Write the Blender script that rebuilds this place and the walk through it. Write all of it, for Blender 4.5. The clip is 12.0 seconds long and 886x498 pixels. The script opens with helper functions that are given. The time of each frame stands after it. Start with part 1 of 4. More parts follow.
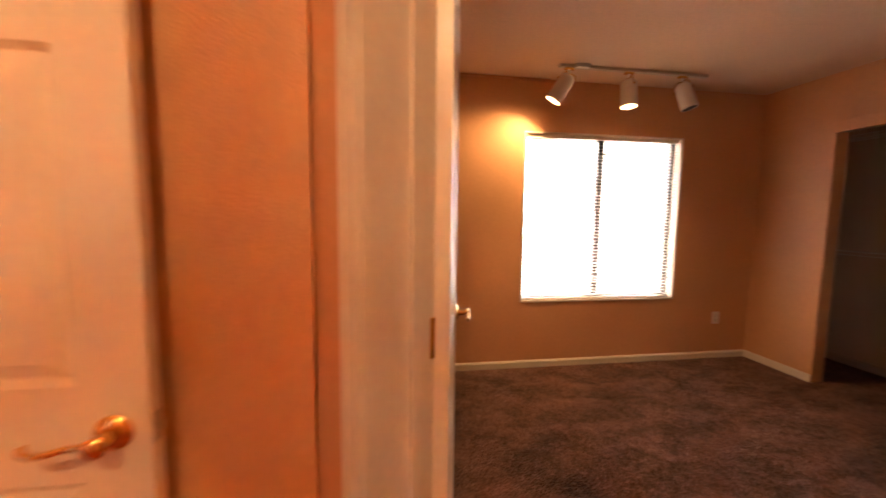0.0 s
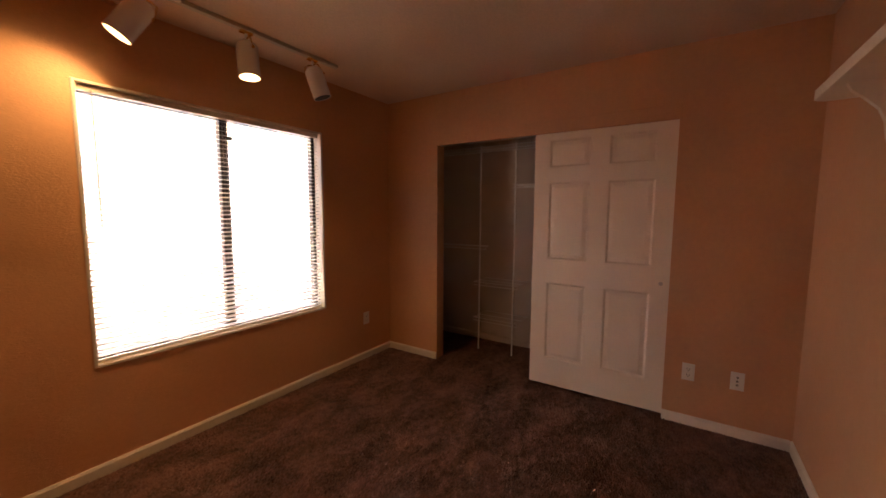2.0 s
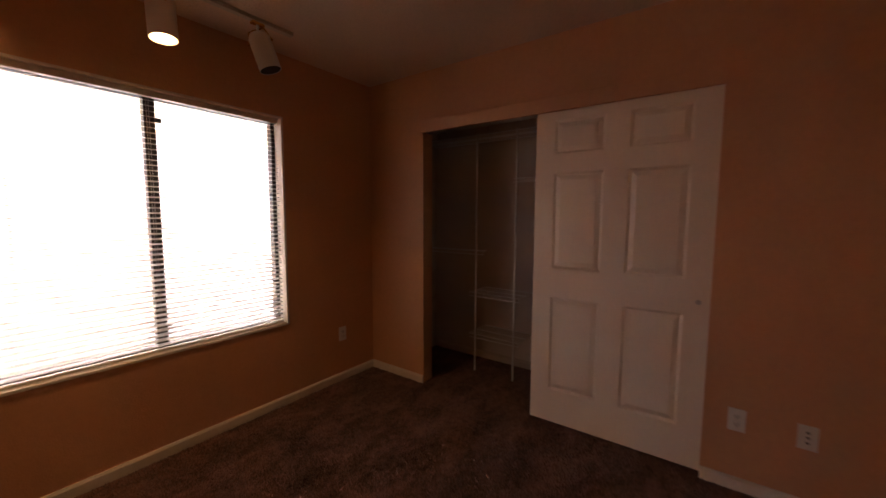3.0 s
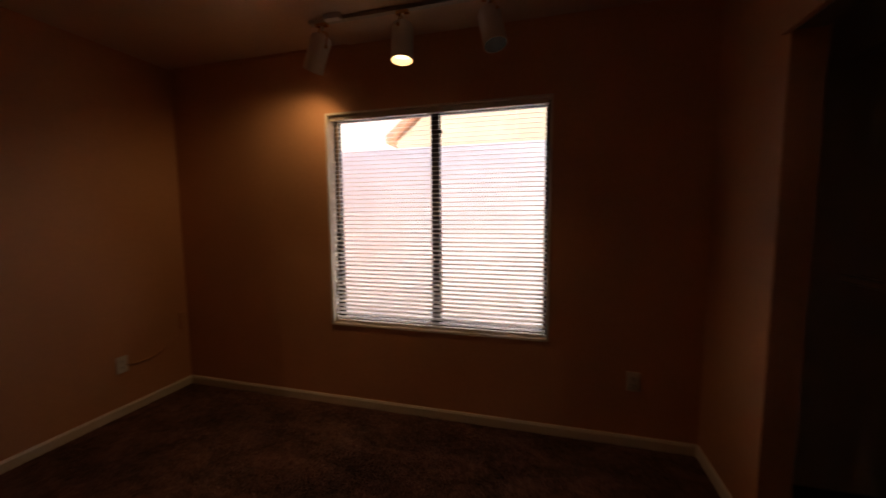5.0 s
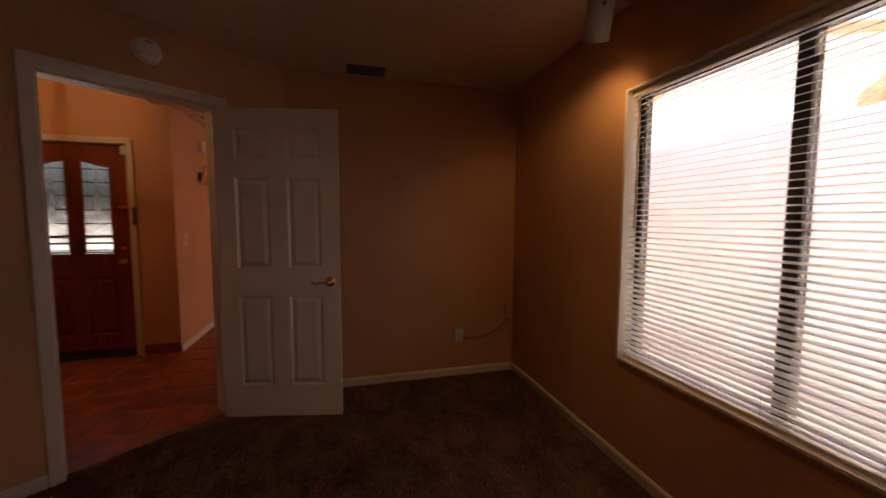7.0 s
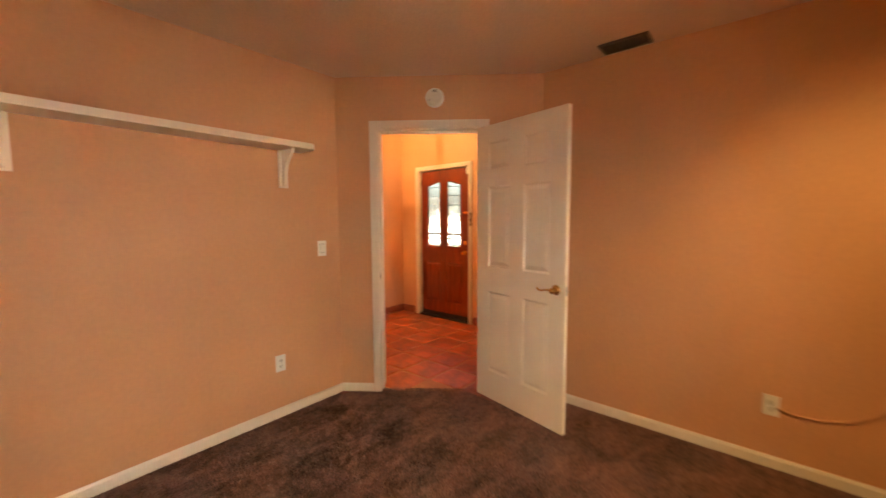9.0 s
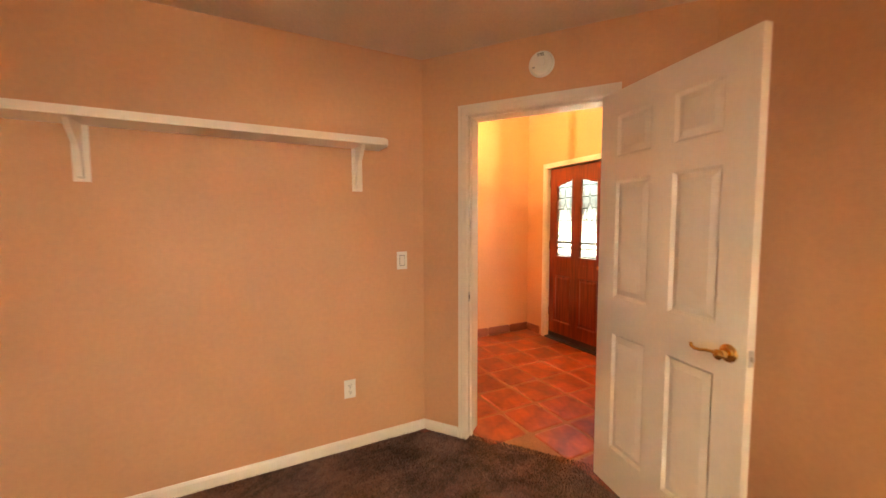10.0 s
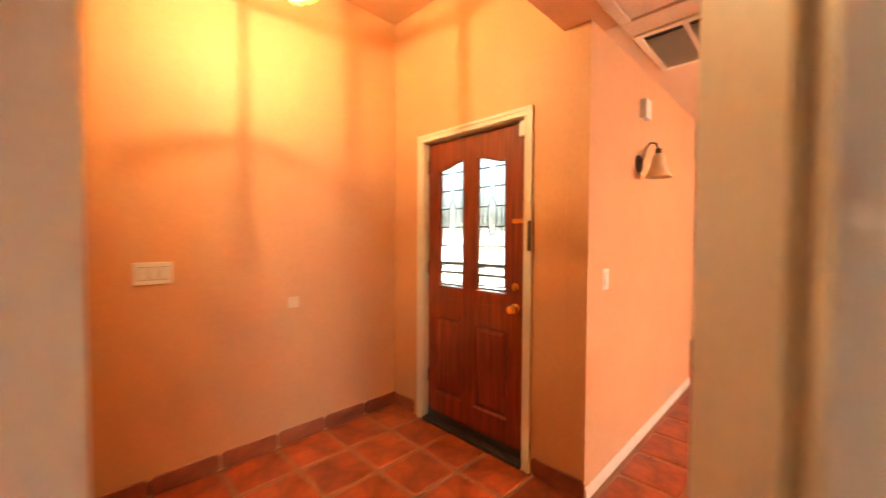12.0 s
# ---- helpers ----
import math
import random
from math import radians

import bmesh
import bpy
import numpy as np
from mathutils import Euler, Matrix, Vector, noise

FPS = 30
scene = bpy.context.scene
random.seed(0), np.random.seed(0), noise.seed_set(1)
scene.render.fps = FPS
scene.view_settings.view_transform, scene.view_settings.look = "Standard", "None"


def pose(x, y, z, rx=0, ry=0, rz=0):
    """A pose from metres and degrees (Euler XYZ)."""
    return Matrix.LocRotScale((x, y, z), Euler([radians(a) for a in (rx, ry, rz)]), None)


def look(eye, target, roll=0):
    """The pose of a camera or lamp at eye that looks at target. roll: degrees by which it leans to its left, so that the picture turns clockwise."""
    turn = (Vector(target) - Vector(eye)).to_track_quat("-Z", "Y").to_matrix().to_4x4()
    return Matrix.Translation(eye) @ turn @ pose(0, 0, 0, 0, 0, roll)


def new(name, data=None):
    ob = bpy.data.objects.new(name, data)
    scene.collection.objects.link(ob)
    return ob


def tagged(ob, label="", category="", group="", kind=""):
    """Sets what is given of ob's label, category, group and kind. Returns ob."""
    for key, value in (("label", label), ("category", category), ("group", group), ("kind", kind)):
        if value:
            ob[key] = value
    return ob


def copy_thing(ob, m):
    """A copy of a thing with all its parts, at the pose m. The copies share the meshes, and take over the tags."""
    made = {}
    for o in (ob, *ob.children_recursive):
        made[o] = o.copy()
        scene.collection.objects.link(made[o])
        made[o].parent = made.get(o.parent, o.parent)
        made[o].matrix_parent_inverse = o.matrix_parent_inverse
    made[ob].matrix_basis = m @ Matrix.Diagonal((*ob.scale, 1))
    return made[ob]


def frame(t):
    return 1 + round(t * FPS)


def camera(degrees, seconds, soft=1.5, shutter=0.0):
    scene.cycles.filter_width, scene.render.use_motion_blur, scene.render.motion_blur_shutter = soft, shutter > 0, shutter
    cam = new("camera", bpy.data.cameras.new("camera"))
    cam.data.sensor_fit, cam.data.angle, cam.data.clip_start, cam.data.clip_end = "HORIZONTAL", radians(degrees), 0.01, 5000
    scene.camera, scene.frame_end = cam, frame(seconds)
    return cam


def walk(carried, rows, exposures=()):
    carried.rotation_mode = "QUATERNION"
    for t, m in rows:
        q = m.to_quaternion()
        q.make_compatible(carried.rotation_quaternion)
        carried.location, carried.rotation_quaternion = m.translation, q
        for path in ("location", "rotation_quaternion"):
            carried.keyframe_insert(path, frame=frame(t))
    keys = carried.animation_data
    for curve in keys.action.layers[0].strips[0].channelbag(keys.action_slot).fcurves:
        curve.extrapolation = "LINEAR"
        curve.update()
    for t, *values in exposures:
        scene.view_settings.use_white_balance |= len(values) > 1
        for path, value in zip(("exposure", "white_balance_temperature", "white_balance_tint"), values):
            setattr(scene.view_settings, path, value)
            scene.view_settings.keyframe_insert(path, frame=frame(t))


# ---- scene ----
cam = camera(99.9, 12.0, soft=1.5, shutter=0.5)
PATH = [
    (0, (0.175, 0.085, 1.33), (0.478, 2.062, 1.143), 0.7),
    (0.4, (0.27, 0.306, 1.352), (0.968, 2.171, 1.16), 0.8),
    (0.5, (0.293, 0.376, 1.367), (1.117, 2.188, 1.167), 0.7),
    (1, (0.312, 0.618, 1.376), (1.656, 2.085, 1.173), 0.9),
    (1.5, (0.53, 0.599, 1.388), (2.146, 1.762, 1.191), 0.5),
    (2, (0.734, 0.599, 1.386), (2.404, 1.683, 1.194), 0.3),
    (2.5, (1.038, 0.655, 1.377), (2.702, 1.748, 1.183), 0.3),
    (2.7, (1.132, 0.676, 1.369), (2.801, 1.762, 1.184), 0.4),
    (4.3, (2.41, 0.648, 1.339), (2.676, 2.623, 1.164), -0.0),
    (4.5, (2.54, 0.672, 1.353), (2.574, 2.663, 1.166), -0.0),
    (4.6, (2.569, 0.684, 1.353), (2.518, 2.675, 1.164), -0.4),
    (5, (2.755, 0.836, 1.347), (2.22, 2.754, 1.162), -0.4),
    (5.5, (2.86, 1.01, 1.36), (1.833, 2.718, 1.188), -0.2),
    (6, (3.012, 1.182, 1.378), (1.572, 2.556, 1.203), -0.2),
    (6.5, (3.066, 1.391, 1.328), (1.303, 2.325, 1.178), 0.1),
    (7, (3.008, 1.652, 1.34), (1.081, 2.164, 1.185), 0.2),
    (7.2, (3.015, 1.796, 1.346), (1.049, 2.125, 1.187), -0.0),
    (8.8, (2.792, 2.438, 1.407), (1.131, 1.338, 1.232), -0.5),
    (9, (2.655, 2.485, 1.376), (1.125, 1.205, 1.214), -0.3),
    (9.5, (2.288, 2.413, 1.404), (1.095, 0.816, 1.242), -0.2),
    (10, (1.957, 2.251, 1.398), (1.047, 0.476, 1.26), -0.2),
    (10.5, (1.675, 1.934, 1.413), (0.783, 0.151, 1.252), 0.0),
    (11, (1.195, 1.627, 1.366), (0.337, -0.177, 1.264), 0.2),
    (11.5, (0.843, 1.24, 1.403), (-0.199, -0.464, 1.296), 0.6),
    (11.6, (0.779, 1.157, 1.397), (-0.323, -0.509, 1.288), 0.6),
    (12, (0.62, 0.861, 1.35), (-0.789, -0.556, 1.292), 0.3),
]
EXPOSURES = [
    (0, 5.25, 6900, 12), (0.5, 5.22, 6950, 12), (1, 5.0, 6750, 11), (1.5, 4.65, 6800, 12), (2, 4.18, 6950, 13), (2.5, 3.95, 6900, 14), (2.7, 3.8, 6800, 14), (4.3, 2.25, 6550, 13),
    (5, 2.15, 6600, 13), (6, 2.35, 6750, 14), (7.2, 2.5, 6900, 14), (8.8, 5.3, 7350, -3), (9.5, 5.5, 7300, -6), (10.5, 5.9, 7600, -8), (11.5, 5.8, 7500, -8), (12, 5.4, 6750, -9),
]
walk(cam, [(t, look(eye, target, roll)) for t, eye, target, roll in PATH], EXPOSURES)

# ---- world and lights ----
world = bpy.data.worlds.new("sky")
scene.world = world
world.use_nodes = True
wn = world.node_tree
sky = wn.nodes.new("ShaderNodeTexSky")
sky.sky_type, sky.sun_disc = "NISHITA", False
sky.dust_density = 9.0
sky.sun_elevation, sky.sun_rotation = radians(74), radians(15)
background = wn.nodes["Background"]
background.inputs["Strength"].default_value = 0.15
wn.links.new(sky.outputs[0], background.inputs["Color"])
sun_data = bpy.data.lights.new("sun", "SUN")
sun_data.energy, sun_data.angle, sun_data.color = 5.0, radians(0.5), (1.0, 0.95, 0.88)
sun = new("sun", sun_data)
# the sun stands high in the north, cut off from the window by the eave
sun.matrix_world = look((math.sin(radians(15)) * 20, math.cos(radians(15)) * 20, 20 * math.tan(radians(74))), (0, 0, 0))


def lamp(name, kind, energy, colour, m, **settings):
    data = bpy.data.lights.new(name, kind)
    data.energy, data.color = energy, colour
    if kind == "SPOT":
        data.spot_size, data.spot_blend, data.shadow_soft_size = settings["size"], settings["blend"], settings["soft"]
    elif kind == "AREA":
        data.shape, data.size, data.size_y = "RECTANGLE", settings["size"], settings["size_y"]
    else:
        data.shadow_soft_size = settings["soft"]
    ob = new(name, data)
    ob.matrix_world = m
    return ob


WARM = (1.0, 0.62, 0.28)
PIVOT = 0.064  # from the track down to the head of a can
SPOTS = [
    ((1.515, 2.778, 2.418), (-0.50, 0.22, -0.84), True),
    ((2.000, 2.778, 2.418), (0.0, -0.10, -1.0), True),
    ((2.455, 2.778, 2.418), (0.22, -0.22, -0.95), False),
]
for base, aim, lit in SPOTS:
    if lit:
        mouth = Vector(base) + Vector((0, 0, -PIVOT)) + Vector(aim).normalized() * 0.178
        lamp("spot_bulb", "SPOT", 1.35, WARM, look(mouth, mouth + Vector(aim)), size=radians(120), blend=0.8, soft=0.03)
lamp("pendant_bulb", "POINT", 0.9, (1.0, 0.75, 0.45), pose(-0.111, -0.812, 2.545), soft=0.008)
# sky light in the glazed opening of the room past the hall
lamp("living_daylight", "AREA", 0.72, (0.95, 0.96, 1.0), look((-2.6, 4.19, 1.2), (-2.6, 0.0, 1.0)), size=1.8, size_y=1.9)

# ---- materials ----


def shader(name, colour, rough=0.6, metal=0.0, vary=0.0, vary_scale=3.0, fine=0.0, fine_scale=60.0, bump=0.0, bump_scale=200.0, per_object=0.0, wear=0.0, **more):
    """Principled material with broad and fine colour variation, relief and gloss wear."""
    m = bpy.data.materials.new(name)
    m.use_nodes = True
    nt = m.node_tree
    b = nt.nodes["Principled BSDF"]
    b.inputs["Roughness"].default_value, b.inputs["Metallic"].default_value = rough, metal
    for key, value in more.items():
        b.inputs[key.replace("_", " ")].default_value = value
    co = nt.nodes.new("ShaderNodeTexCoord")
    value = None

    def noise_at(scale, detail):
        n = nt.nodes.new("ShaderNodeTexNoise")
        n.inputs["Scale"].default_value, n.inputs["Detail"].default_value = scale, detail
        nt.links.new(co.outputs["Object"], n.inputs["Vector"])
        return n.outputs["Fac"]

    def ranged(socket, amount, lo=0.3, hi=0.7):
        r = nt.nodes.new("ShaderNodeMapRange")
        for k, v in (("From Min", lo), ("From Max", hi), ("To Min", 1 - amount), ("To Max", 1 + amount)):
            r.inputs[k].default_value = v
        nt.links.new(socket, r.inputs["Value"])
        return r.outputs["Result"]

    def times(a, c):
        if a is None:
            return c
        x = nt.nodes.new("ShaderNodeMath")
        x.operation = "MULTIPLY"
        nt.links.new(a, x.inputs[0])
        nt.links.new(c, x.inputs[1])
        return x.outputs[0]

    if vary:
        value = times(value, ranged(noise_at(vary_scale, 4), vary))
    if fine:
        value = times(value, ranged(noise_at(fine_scale, 3), fine))
    if per_object:
        info = nt.nodes.new("ShaderNodeObjectInfo")
        value = times(value, ranged(info.outputs["Random"], per_object, 0.0, 1.0))
    if value is None:
        b.inputs["Base Color"].default_value = (*colour, 1)
    else:
        mix = nt.nodes.new("ShaderNodeVectorMath")
        mix.operation = "SCALE"
        mix.inputs[0].default_value = colour
        nt.links.new(value, mix.inputs["Scale"])
        nt.links.new(mix.outputs[0], b.inputs["Base Color"])
    if wear:
        r = nt.nodes.new("ShaderNodeMapRange")
        r.inputs["To Min"].default_value, r.inputs["To Max"].default_value = max(0.02, rough - wear), min(1, rough + wear)
        nt.links.new(noise_at(9, 4), r.inputs["Value"])
        nt.links.new(r.outputs[0], b.inputs["Roughness"])
    if bump:
        bp = nt.nodes.new("ShaderNodeBump")
        bp.inputs["Strength"].default_value, bp.inputs["Distance"].default_value = bump, 0.01
        nt.links.new(noise_at(bump_scale, 3), bp.inputs["Height"])
        nt.links.new(bp.outputs[0], b.inputs["Normal"])
    return m


def glow(name, colour, strength):
    m = bpy.data.materials.new(name)
    m.use_nodes = True
    nt = m.node_tree
    nt.nodes.remove(nt.nodes["Principled BSDF"])
    e = nt.nodes.new("ShaderNodeEmission")
    e.inputs["Color"].default_value, e.inputs["Strength"].default_value = (*colour, 1), strength
    nt.links.new(e.outputs[0], nt.nodes["Material Output"].inputs["Surface"])
    return m


def glass_material(name, rough=0.0, tint=(1, 1, 1), bump=0.0, scale=30.0):
    m = shader(name, tint, rough, bump=bump, bump_scale=scale, Transmission_Weight=1.0, IOR=1.45)
    return m


def carpet_material():
    """Cut pile: tufts, brushed swathes lighter and darker, fine relief."""
    m = bpy.data.materials.new("carpet")
    m.use_nodes = True
    nt = m.node_tree
    b = nt.nodes["Principled BSDF"]
    b.inputs["Roughness"].default_value = 0.95
    b.inputs["Sheen Weight"].default_value = 0.1
    co = nt.nodes.new("ShaderNodeTexCoord")
    swathe = nt.nodes.new("ShaderNodeTexNoise")
    swathe.inputs["Scale"].default_value, swathe.inputs["Detail"].default_value, swathe.inputs["Distortion"].default_value = 3.4, 3, 0.7
    tuft = nt.nodes.new("ShaderNodeTexNoise")
    tuft.inputs["Scale"].default_value, tuft.inputs["Detail"].default_value = 95, 3
    mid = nt.nodes.new("ShaderNodeTexNoise")
    mid.inputs["Scale"].default_value, mid.inputs["Detail"].default_value = 24, 4
    ramp = nt.nodes.new("ShaderNodeValToRGB")
    ramp.color_ramp.elements[0].position, ramp.color_ramp.elements[0].color = 0.37, (0.042, 0.017, 0.011, 1)
    ramp.color_ramp.elements[1].position, ramp.color_ramp.elements[1].color = 0.63, (0.275, 0.132, 0.092, 1)
    add = nt.nodes.new("ShaderNodeMath")
    add.operation = "MULTIPLY_ADD"
    add.inputs[1].default_value = 0.35
    half = nt.nodes.new("ShaderNodeMath")
    half.operation = "MULTIPLY_ADD"
    half.inputs[1].default_value = 0.40
    part_t = nt.nodes.new("ShaderNodeMath")
    part_t.operation = "MULTIPLY"
    part_t.inputs[1].default_value = 0.25
    brush = nt.nodes.new("ShaderNodeMapping")
    brush.inputs["Rotation"].default_value, brush.inputs["Scale"].default_value = (0, 0, 0.75), (1.0, 1.6, 1.0)
    nt.links.new(co.outputs["Object"], brush.inputs["Vector"])
    nt.links.new(brush.outputs[0], swathe.inputs["Vector"])
    for n in (tuft, mid):
        nt.links.new(co.outputs["Object"], n.inputs["Vector"])
    nt.links.new(mid.outputs["Fac"], part_t.inputs[0])
    nt.links.new(swathe.outputs["Fac"], half.inputs[0])
    nt.links.new(part_t.outputs[0], half.inputs[2])
    nt.links.new(tuft.outputs["Fac"], add.inputs[0])
    nt.links.new(half.outputs[0], add.inputs[2])
    nt.links.new(add.outputs[0], ramp.inputs["Fac"])
    nt.links.new(ramp.outputs["Color"], b.inputs["Base Color"])
    bp = nt.nodes.new("ShaderNodeBump")
    bp.inputs["Strength"].default_value, bp.inputs["Distance"].default_value = 1.0, 0.012
    nt.links.new(add.outputs[0], bp.inputs["Height"])
    nt.links.new(bp.outputs[0], b.inputs["Normal"])
    return m


def wood_material(name, dark, light, rough=0.3):
    m = bpy.data.materials.new(name)
    m.use_nodes = True
    nt = m.node_tree
    b = nt.nodes["Principled BSDF"]
    b.inputs["Roughness"].default_value = rough
    b.inputs["Coat Weight"].default_value = 0.3
    co = nt.nodes.new("ShaderNodeTexCoord")
    mp = nt.nodes.new("ShaderNodeMapping")
    mp.inputs["Scale"].default_value = (14, 14, 0.9)
    n = nt.nodes.new("ShaderNodeTexNoise")
    n.inputs["Scale"].default_value, n.inputs["Detail"].default_value, n.inputs["Distortion"].default_value = 3.0, 6, 0.6
    ramp = nt.nodes.new("ShaderNodeValToRGB")
    ramp.color_ramp.elements[0].position, ramp.color_ramp.elements[0].color = 0.3, (*dark, 1)
    ramp.color_ramp.elements[1].position, ramp.color_ramp.elements[1].color = 0.7, (*light, 1)
    bp = nt.nodes.new("ShaderNodeBump")
    bp.inputs["Strength"].default_value, bp.inputs["Distance"].default_value = 0.15, 0.004
    nt.links.new(co.outputs["Object"], mp.inputs["Vector"])
    nt.links.new(mp.outputs[0], n.inputs["Vector"])
    nt.links.new(n.outputs["Fac"], ramp.inputs["Fac"])
    nt.links.new(ramp.outputs["Color"], b.inputs["Base Color"])
    nt.links.new(n.outputs["Fac"], bp.inputs["Height"])
    nt.links.new(bp.outputs[0], b.inputs["Normal"])
    return m


PAINT = shader("peach_wall_paint", (0.64, 0.330, 0.166), 0.55, vary=0.05, vary_scale=1.4, fine=0.03, fine_scale=40, bump=0.22, bump_scale=130, wear=0.08)
CEILING_PAINT = shader("ceiling_paint", (0.70, 0.51, 0.37), 0.85, vary=0.04, vary_scale=1.5, fine=0.05, fine_scale=70, bump=0.4, bump_scale=110)
CLOSET_PAINT = shader("closet_paint", (0.60, 0.50, 0.42), 0.7, vary=0.05, vary_scale=1.2, bump=0.2, bump_scale=120)
TRIM = shader("white_trim_paint", (0.76, 0.67, 0.56), 0.38, vary=0.04, vary_scale=3, fine=0.02, fine_scale=50, bump=0.04, bump_scale=90, wear=0.1)
DOOR_PAINT = shader("white_door_paint", (0.85, 0.74, 0.60), 0.36, vary=0.03, vary_scale=2.5, fine=0.02, fine_scale=60, bump=0.05, bump_scale=60, wear=0.1)
CARPET = carpet_material()
TILE = shader("terracotta_tile", (0.31, 0.060, 0.021), 0.33, vary=0.42, vary_scale=5.5, fine=0.15, fine_scale=26, bump=0.16, bump_scale=9, per_object=0.22, wear=0.16)
GROUT = shader("sandy_grout", (0.37, 0.165, 0.085), 0.85, vary=0.2, vary_scale=6, fine=0.15, fine_scale=120, bump=0.4, bump_scale=160)
BASE_TILE = shader("terracotta_base_tile", (0.26, 0.072, 0.036), 0.4, vary=0.25, vary_scale=6, fine=0.1, fine_scale=40, bump=0.1, bump_scale=20, per_object=0.15, wear=0.1)
MAHOGANY = wood_material("mahogany", (0.105, 0.012, 0.004), (0.27, 0.037, 0.011))
BRASS = shader("polished_brass", (0.80, 0.52, 0.18), 0.16, 1.0, wear=0.08)
STEEL = shader("brushed_steel", (0.55, 0.50, 0.45), 0.35, 1.0, wear=0.1)
BRONZE = shader("dark_bronze_aluminium", (0.045, 0.035, 0.03), 0.45, 0.6, wear=0.1)
VENT_METAL = shader("dusty_vent_metal", (0.17, 0.13, 0.10), 0.5, 0.3, vary=0.2, vary_scale=20)
IRON = shader("dark_hinge_metal", (0.10, 0.06, 0.04), 0.4, 0.9, wear=0.1)
LEAD = shader("lead_came", (0.10, 0.10, 0.10), 0.5, 0.7)
PLASTIC = shader("white_plastic", (0.78, 0.74, 0.67), 0.35, vary=0.03, vary_scale=12)
# near-black for the shade in slots, gaps and ducts; also the detector indicator
SLOT = shader("dark_slot_shade", (0.05, 0.04, 0.035), 0.6)
WIRE = shader("white_coated_wire", (0.75, 0.72, 0.68), 0.35)
TRACK = shader("track_enamel", (0.52, 0.45, 0.36), 0.45, wear=0.1)
CAN = shader("white_can_enamel", (0.74, 0.70, 0.64), 0.35, vary=0.03, vary_scale=8, wear=0.08)
# shade inside the unlit can, put into a black colour
CAN_SHADE = shader("unlit_can_shade", (0.02, 0.02, 0.02), 0.6)
BULB = glow("warm_bulb", (1.0, 0.62, 0.26), 1.6)
PENDANT_BULB = glow("pendant_bulb_glow", (1.0, 0.62, 0.24), 3)
GLASS = glass_material("window_glass")
LEADED = glass_material("leaded_glass", 0.04, (0.22, 0.22, 0.22), 0.35, 45)
FROSTED = glass_material("pendant_glass", 0.12, (1.0, 0.93, 0.80), 0.3, 40)
AMBER = shader("alabaster_shade", (0.85, 0.60, 0.34), 0.35, vary=0.12, vary_scale=18, Transmission_Weight=0.25)
STUCCO = shader("neighbour_stucco", (0.58, 0.64, 0.73), 0.9, vary=0.06, vary_scale=1.2, fine=0.06, fine_scale=50, bump=0.5, bump_scale=70)
STUCCO_PALE = shader("pale_stucco", (0.78, 0.73, 0.64), 0.9, vary=0.05, vary_scale=1.2, fine=0.05, fine_scale=50, bump=0.5, bump_scale=70)
STUCCO_TAN = shader("tan_stucco", (0.62, 0.50, 0.34), 0.9, vary=0.06, vary_scale=1.2, fine=0.06, fine_scale=50, bump=0.5, bump_scale=70)
ROOF_TILE = shader("clay_roof_tile", (0.46, 0.23, 0.14), 0.8, vary=0.25, vary_scale=5, per_object=0.2, bump=0.3, bump_scale=40)
GROUND = shader("pale_gravel", (0.54, 0.52, 0.48), 0.95, vary=0.2, vary_scale=2, fine=0.3, fine_scale=60, bump=0.8, bump_scale=90)
WAND = shader("amber_plastic_wand", (0.62, 0.36, 0.16), 0.25, Transmission_Weight=0.4)
RUBBER = shader("black_threshold", (0.025, 0.02, 0.02), 0.6)


def slat_material():
    """White enamelled slat that lets very little light through."""
    m = shader("blind_slat", (0.74, 0.70, 0.67), 0.35, vary=0.03, vary_scale=5)
    nt = m.node_tree
    thin = nt.nodes.new("ShaderNodeBsdfTranslucent")
    thin.inputs["Color"].default_value = (0.90, 0.86, 0.81, 1)
    mix = nt.nodes.new("ShaderNodeMixShader")
    mix.inputs["Fac"].default_value = 0.03
    nt.links.new(nt.nodes["Principled BSDF"].outputs[0], mix.inputs[1])
    nt.links.new(thin.outputs[0], mix.inputs[2])
    nt.links.new(mix.outputs[0], nt.nodes["Material Output"].inputs["Surface"])
    return m


SLAT = slat_material()

# ---- mesh helpers ----


def part(name, bm, material, parent, label="", smooth=False):
    bmesh.ops.recalc_face_normals(bm, faces=bm.faces)
    if smooth:
        for f in bm.faces:
            f.smooth = True
        for e in bm.edges:
            if len(e.link_faces) == 2 and e.calc_face_angle(0) > radians(38):
                e.smooth = False
    me = bpy.data.meshes.new(name)
    bm.to_mesh(me)
    bm.free()
    me.materials.append(material)
    ob = new(name, me)
    ob.parent = parent
    if label:
        tagged(ob, label)
    return ob


def thing(name, label, category, m=None, group="", kind=""):
    ob = new(name)
    ob.empty_display_size = 0.1
    if m is not None:
        ob.matrix_world = m
    return tagged(ob, label, category, group, kind)


def structure(name, bm, material, label="", smooth=False):
    ob = part(name, bm, material, None, "", smooth)
    return tagged(ob, label or name.replace("_", " "), name.split("_")[0], kind="structure")


def box(bm, x0, y0, z0, x1, y1, z1, bevel=0.0):
    r = bmesh.ops.create_cube(bm, size=1.0, matrix=Matrix.Translation(((x0 + x1) / 2, (y0 + y1) / 2, (z0 + z1) / 2)) @ Matrix.Diagonal((abs(x1 - x0), abs(y1 - y0), abs(z1 - z0), 1)))
    if bevel:
        edges = list({e for v in r["verts"] for e in v.link_edges})
        bmesh.ops.bevel(bm, geom=edges, offset=bevel, segments=2, affect="EDGES", profile=0.6)
    return bm


